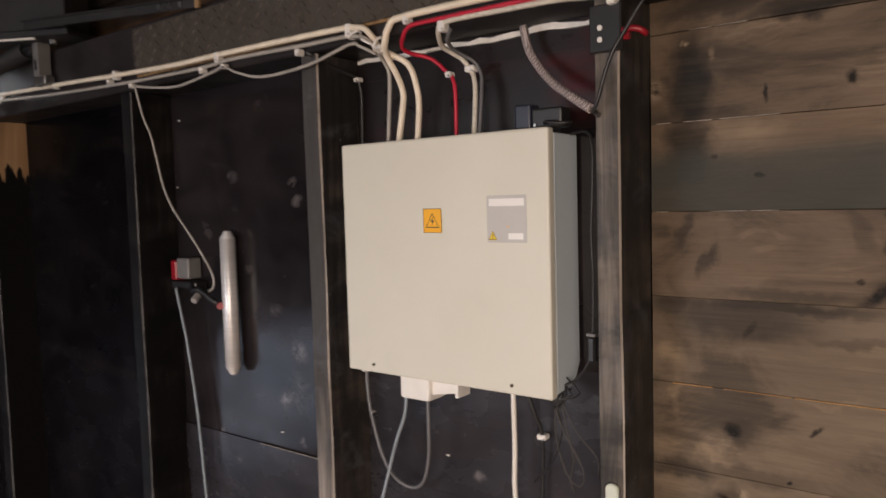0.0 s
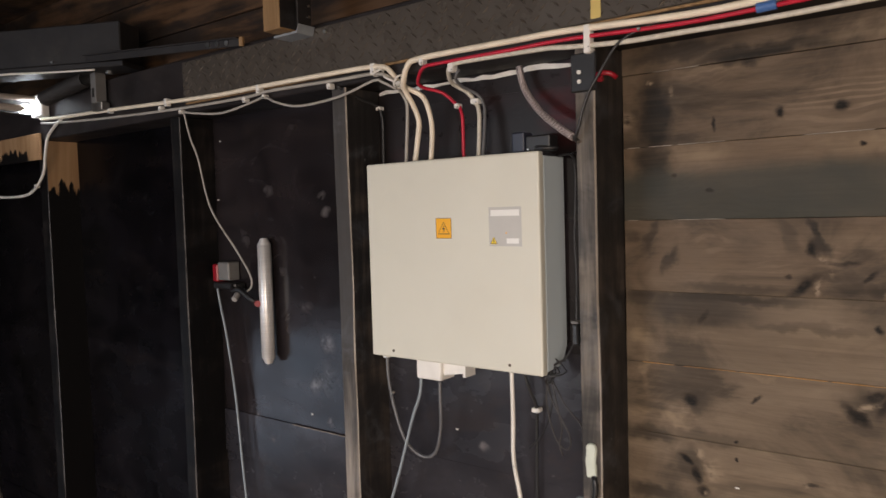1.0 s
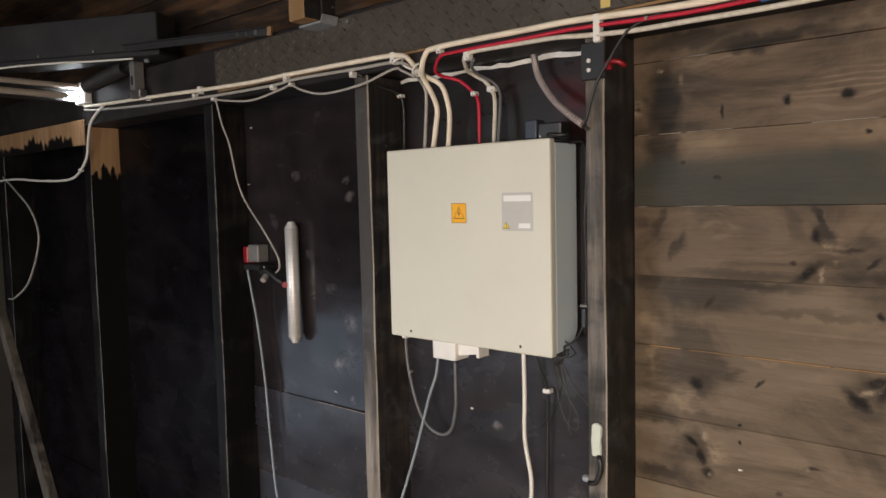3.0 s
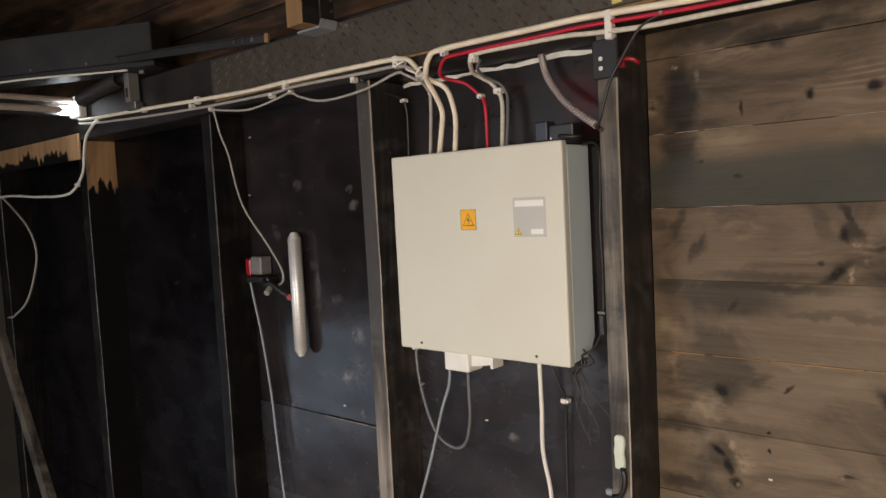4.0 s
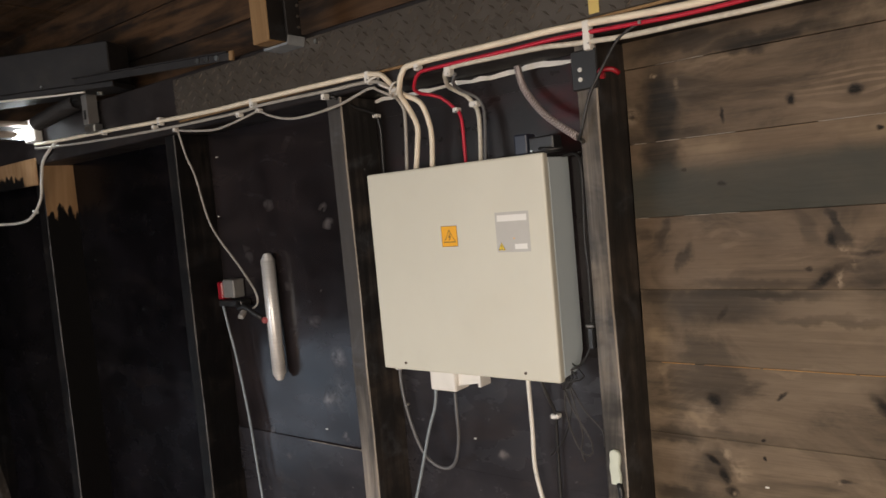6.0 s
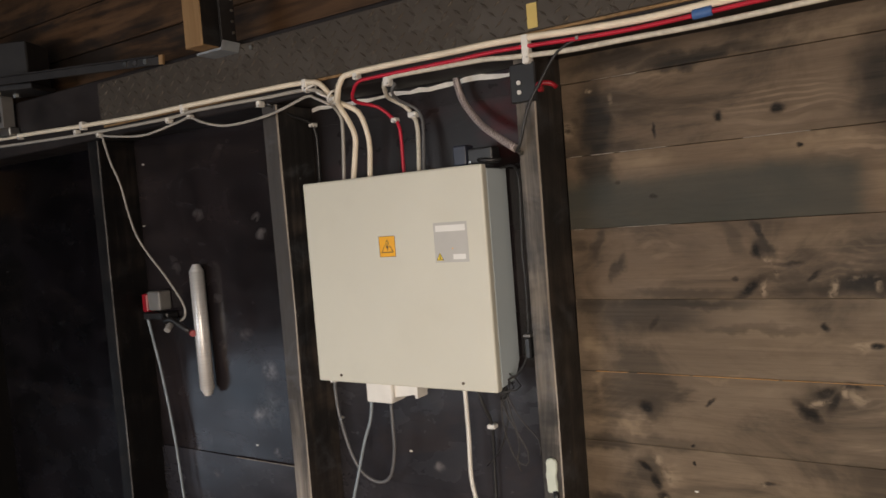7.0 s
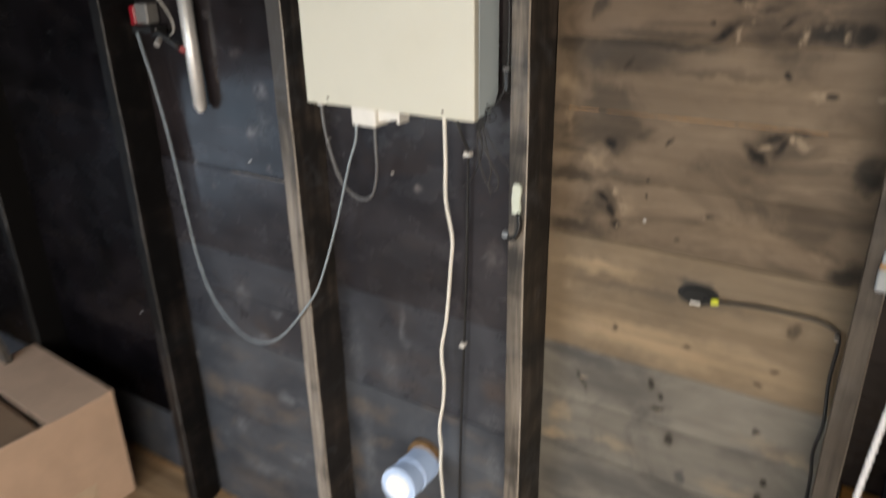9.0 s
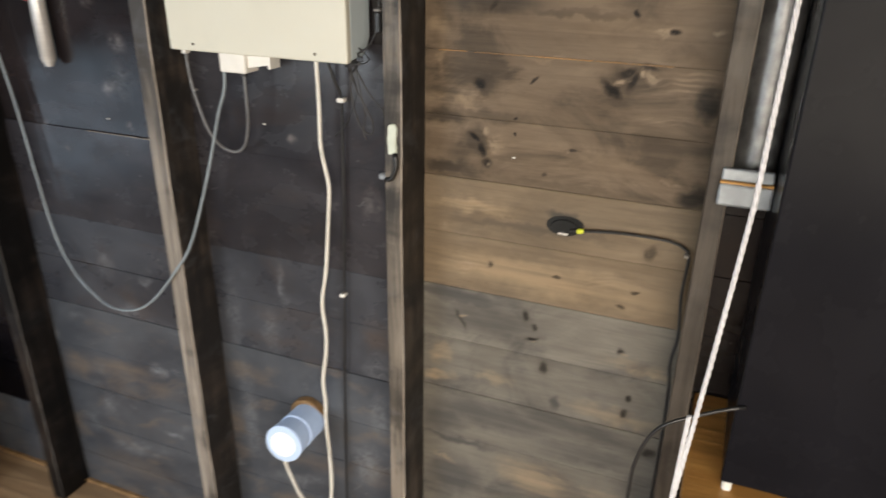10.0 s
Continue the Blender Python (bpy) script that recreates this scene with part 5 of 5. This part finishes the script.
part("case", askew(box_bm(-1.5, 0.0, -0.01, 0.08, 2.128, 2.235, 0.003)), dark_steel, hb)
part("case_lip", askew(box_bm(-1.5, 0.012, -0.02, 0.08, 2.112, 2.127, 0.002)), dark_steel, hb)
for k in range(5):
    part("screw", askew(cyl_bm((-0.02 - 0.19 * k, -0.012, 2.137), (-0.02 - 0.19 * k, -0.015, 2.137), 0.0035, n=8)), steel, hb)
for x in (-0.75, -1.3):
    part("hanger", askew(box_bm(x, x + 0.03, 0.02, 0.05, 2.235, 2.449, 0.001)), soot, hb)
lead = [turn @ Vector((-1.5 + 0.13 * k, -0.026, 2.108 - 0.003 * math.sin(k * 1.3))) for k in range(12)]
cable(lead, 0.003, white_sheath, "thin white lead along the underside of the black case")
# ribbed hose, drawn as a coil, and bracket between case and beam
sp = thing("ribbed_hose", (-1.1, -0.12, 2.09), "dark ribbed hose, drawn as a coil, and bracket under the case", "spring")
coil = [(-1.28 + 0.26 * k / 220, -0.15 + 0.021 * math.cos(k * 0.8), 2.075 + 0.025 * k / 220 + 0.021 * math.sin(k * 0.8)) for k in range(221)]
part("coil", tube_bm(coil, 0.0035, n=6, smooth=False), dark_steel, sp)
part("bracket_plate", box_bm(-1.0, -0.972, -0.15, -0.1195, 2.03, 2.112, 0.001), switch_grey, sp)
part("bracket_slot", box_bm(-0.991, -0.981, -0.1515, -0.1500, 2.045, 2.07, 0.0004), soot, sp)
part("bracket_foot", box_bm(-1.012, -0.955, -0.145, -0.1195, 2.008, 2.03, 0.002), steel, sp)
part("bracket_bolt", cyl_bm((-0.93, -0.13, 2.104), (-0.93, -0.13, 2.112), 0.009, n=8), steel, sp)

# tube light that runs out from the wall
tl = thing("tube_light", (-1.38, -0.1, 2.06), "twin white tube light with a lit end under the ceiling", "tube light")
part("lamp_holder", box_bm(-1.415, -1.34, -0.135, -0.1095, 2.03, 2.10, 0.004), white_plastic, tl)
part("tube", cyl_bm((-1.385, -0.13, 2.087), (-1.385, -1.2, 2.087), 0.009, n=14), cream_glass, tl)
part("tube", cyl_bm((-1.385, -0.13, 2.055), (-1.385, -1.2, 2.055), 0.0105, n=14), cream_glass, tl)
part("backplate", box_bm(-1.44, -1.41, -1.25, -0.135, 2.04, 2.095, 0.002), dark_steel, tl)
part("far_holder", box_bm(-1.415, -1.355, -1.25, -1.2, 2.03, 2.112, 0.004), white_plastic, tl)
part("lit_end", box_bm(-1.41, -1.375, -0.175, -0.135, 2.042, 2.068, 0.006, seg=2), led, tl)
for y in (-0.4, -1.1):
    part("hanger_wire", cyl_bm((-1.425, y, 2.09), (-1.425, y, 2.449), 0.003, n=6), dark_steel, tl)

# ---------- low left: carton and leaning board ----------
ct = thing("carton", (-1.18, -0.38, 0), "brown cardboard carton with its top flaps ajar on the floor", "cardboard box")
rot = Matrix.Translation((-0.905, -0.15, 0)) @ Matrix.Rotation(radians(-4), 4, "Z")


def carton(b):
    bmesh.ops.transform(b, matrix=rot, verts=b.verts)
    return b


part("side_panel", carton(box_bm(-0.006, 0.0, -0.5, 0.0, 0.0, 0.40, 0.0015)), cardboard, ct)
part("side_panel", carton(box_bm(-0.52, -0.514, -0.5, 0.0, 0.0, 0.40, 0.0015)), cardboard, ct)
part("back_panel", carton(box_bm(-0.513, -0.007, -0.006, 0.0, 0.0, 0.40, 0.0015)), cardboard, ct)
part("front_panel", carton(box_bm(-0.513, -0.007, -0.5, -0.494, 0.0, 0.40, 0.0015)), cardboard, ct)
part("bottom_panel", carton(box_bm(-0.513, -0.007, -0.493, -0.007, 0.0, 0.006)), cardboard_shade, ct)
part("back_flap", carton(prism_bm([(0.0, 0.4005), (0.0, 0.405), (-0.21, 0.396), (-0.21, 0.391)], "x", -0.515, -0.003)), cardboard, ct)
part("front_flap", carton(prism_bm([(-0.5, 0.4005), (-0.5, 0.405), (-0.225, 0.378), (-0.225, 0.373)], "x", -0.515, -0.008)), cardboard_shade, ct)
part("tape_strip", carton(box_bm(0.0003, 0.0012, -0.30, -0.12, 0.04, 0.115)), packing_tape, ct)
tagged(mesh_ob("leaning_board", prism_bm([(-1.98, 1.30), (-1.94, 1.32), (-1.12, 0.0), (-1.2, 0.0)], "y", -0.24, -0.215), brown_stud), "dark brown board leaning across the corner", "board")
# Raw-wood strip added in place of the daylight that leaks under the wall.
tagged(mesh_ob("sill_batten", box_bm(X0, 1.047, -0.012, -0.0005, 0.0, 0.010, 0.001), raw_wood), "thin pale strip standing for daylight leaking under the wall", "trim", kind="structure")

# ---------- east end: bench, black cabinet, foil duct, rope ----------
be = thing("work_bench", (1.5, -0.3, 0), "orange wooden bench against the wall", "bench")
part("bench_top", box_bm(1.09, 1.95, -0.62, -0.004, 0.79, 0.82, 0.002), orange_wood, be)
for x, y in ((1.12, -0.58), (1.88, -0.58), (1.12, -0.17), (1.88, -0.17)):
    part("leg", box_bm(x, x + 0.05, y - 0.025, y + 0.025, 0.0, 0.79, 0.002), stud_dark, be)
bc = thing("black_cabinet", (1.5, -0.2, 0.82), "tall glossy black cabinet standing on the bench", "cabinet")
part("carcass", box_bm(1.147, 1.85, -0.25, -0.02, 0.835, 1.95, 0.003), lacquer, bc)
part("door", box_bm(1.145, 1.85, -0.272, -0.252, 0.838, 1.95, 0.003, seg=2), lacquer, bc, "glossy black door")
for x in (1.15, 1.83):
    part("foot", cyl_bm((x + 0.006, -0.262, 0.8205), (x + 0.006, -0.262, 0.838), 0.008, n=12), white_plastic, bc)
    part("foot", cyl_bm((x + 0.006, -0.05, 0.8205), (x + 0.006, -0.05, 0.836), 0.008, n=12), white_plastic, bc)
du = thing("foil_duct", (1.118, -0.06, 1.2), "crinkled foil duct held by a bright metal band", "duct")
bm = bmesh.new()
duct = [(1.114, -0.045, 1.24 + 0.72 * k / 36) for k in range(37)]
part("duct", tube_bm(duct, 0.033, n=18, smooth=False, ripple=0.03, bm=bm), foil, du)
part("band", box_bm(1.066, 1.146, -0.122, -0.1115, 1.242, 1.278, 0.004, seg=2), bright_band, du, "bright metal band")
part("band_upper", box_bm(1.068, 1.144, -0.121, -0.1115, 1.2835, 1.303, 0.003, seg=2), bright_band, du)
# Orange strip painted as the reflection in the metal band.
part("band_lip", box_bm(1.067, 1.145, -0.1225, -0.1115, 1.2785, 1.283, 0.001), orange_wood, du)
rp = thing("rope", (1.1, -0.45, 0.9), "white twisted rope hanging straight down in front of the bench", "rope")
def rope_strands(top, foot, lean, ph):
    """One of three strands twisted round the hanging line."""
    line = []
    n = int((top - foot) / 0.0055)
    for k in range(n):
        z = top - (top - foot) * k / (n - 1)
        line.append((lean(z) + 0.0017 * math.cos(ph + k * 0.95), -0.45 + 0.0017 * math.sin(ph + k * 0.95), z))
    return tube_bm(line, 0.0019, n=6, smooth=False)


for ph in (0, 2.094, 4.189):
    part("strand", rope_strands(2.448, 0.30, lambda z: 1.1055 + 0.012 * (z - 1.4) - 0.045 * max(0, 1.36 - z) - 0.02 * max(0, 1.36 - z) ** 2, ph), rope_white, rp)
tail = thing("rope_tail", (1.078, -0.45, 1.065), "loose tail of white rope hanging beside the longer rope", "rope")
for ph in (0, 2.094, 4.189):
    part("strand", rope_strands(1.068, 0.42, lambda z: 1.0785 - 0.022 * (1.068 - z), ph), rope_white, tail)
cable([(1.158, -0.2745, 0.985), (1.13, -0.282, 0.978), (1.09, -0.29, 0.960), (1.054, -0.30, 0.943), (1.03, -0.30, 0.911), (1.015, -0.30, 0.858), (1.011, -0.30, 0.79), (1.012, -0.30, 0.5), (1.03, -0.30, 0.003)], 0.003, black_sheath,
      "black cord drooping from the black cabinet to the floor")

for xa, xb, z in ((0.524, 0.545, 1.795), (0.562, 0.60, 1.795), (0.61, 0.685, 1.7952), (0.80, 0.89, 1.795), (0.524, 0.54, 1.672), (0.60, 0.645, 1.672), (0.65, 0.685, 1.6722), (0.57, 0.60, 1.918), (0.605, 0.645, 1.918), (0.89, 0.94, 1.429)):
    tagged(mesh_ob("seam_strip", box_bm(xa, xb, -0.0019, -0.0004, z - 0.0005, z + 0.0005), stud_edge), "thin pale edge along a board seam", "trim", kind="structure")
# Orange strips painted as the light that leaks through this seam.
for xa, xb in ((0.545, 0.60), (0.615, 0.70), (0.705, 0.83), (0.835, 0.965)):
    tagged(mesh_ob("seam_strip", box_bm(xa, xb, -0.0023, -0.0006, 1.4286, 1.4294), orange_wood), "thin orange strip standing for light leaking through a board seam", "trim", kind="structure")
# Pale strip stands for light caught on the top edge of a plank.
tagged(mesh_ob("seam_strip", box_bm(-0.37, -0.095, -0.0062, -0.0035, 1.1738, 1.1754), stud_edge), "thin pale edge along a board seam", "trim", kind="structure")

# ---------- floor boards and wall planks ----------
for k in range(22):
    y1 = -0.002 - 0.135 * k
    x = X0
    rr = random.Random(k)
    while x < X1 - 0.05:
        x2 = min(X1, x + rr.uniform(1.4, 2.6))
        part("plank", box_bm(x + 0.0008, x2 - 0.0008, y1 - 0.1335, y1, -0.022, rr.uniform(-0.0012, 0.0), 0.0012), floor_wood, floor)
        x = x2
BAYS = [(X0, -2.25), (-2.19, -1.455), (-1.405, -0.692), (-0.651, -0.089), (-0.047, 0.480), (0.5155, 1.048), (1.083, 1.62), (1.66, X1)]
SEAMS = [2.0, 1.918, 1.795, 1.672, 1.552, 1.429, 1.308, 1.186, 1.066, 0.943, 0.817, 0.687, 0.558, 0.435, 0.31, 0.185, 0.06, 0.0]
LEFT_SEAMS = [2.0, 1.918, 1.795, 1.672, 1.552, 1.429, 1.308, 1.175, 1.06, 0.93, 0.80, 0.66, 0.518, 0.385, 0.245, 0.12, 0.0]
rng = random.Random(21)
for n, (a, c) in enumerate(BAYS):
    rows = LEFT_SEAMS if n < 5 else SEAMS
    for k, (top, bot) in enumerate(zip(rows, rows[1:])):
        tight = n < 5 and bot > 0.8
        gap = rng.uniform(0.00003, 0.00008) if tight else (rng.uniform(0.00015, 0.0005) if n == 5 else rng.uniform(0.0004, 0.0010))
        y = rng.uniform(-0.0001, 0.0001) if tight else rng.uniform(-0.0010, 0.0010)
        if n == 3 and top == 1.175:
            y = -0.004
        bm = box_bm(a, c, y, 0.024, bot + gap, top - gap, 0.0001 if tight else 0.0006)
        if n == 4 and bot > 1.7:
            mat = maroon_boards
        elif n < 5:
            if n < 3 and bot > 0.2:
                # far-left boards: gloom in the colour, a faint glow painted between 0.5 and 1.3
                mat = glow_black if 0.5 < bot < 1.3 else gloom_black
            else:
                # each step down has more wear and more light in its colour
                mat = black_boards if bot > (1.42 if n == 4 else 1.1) else (lit_black if bot > 0.85 else (rubbed_lit_black if bot > 0.55 else worn_lit_black))
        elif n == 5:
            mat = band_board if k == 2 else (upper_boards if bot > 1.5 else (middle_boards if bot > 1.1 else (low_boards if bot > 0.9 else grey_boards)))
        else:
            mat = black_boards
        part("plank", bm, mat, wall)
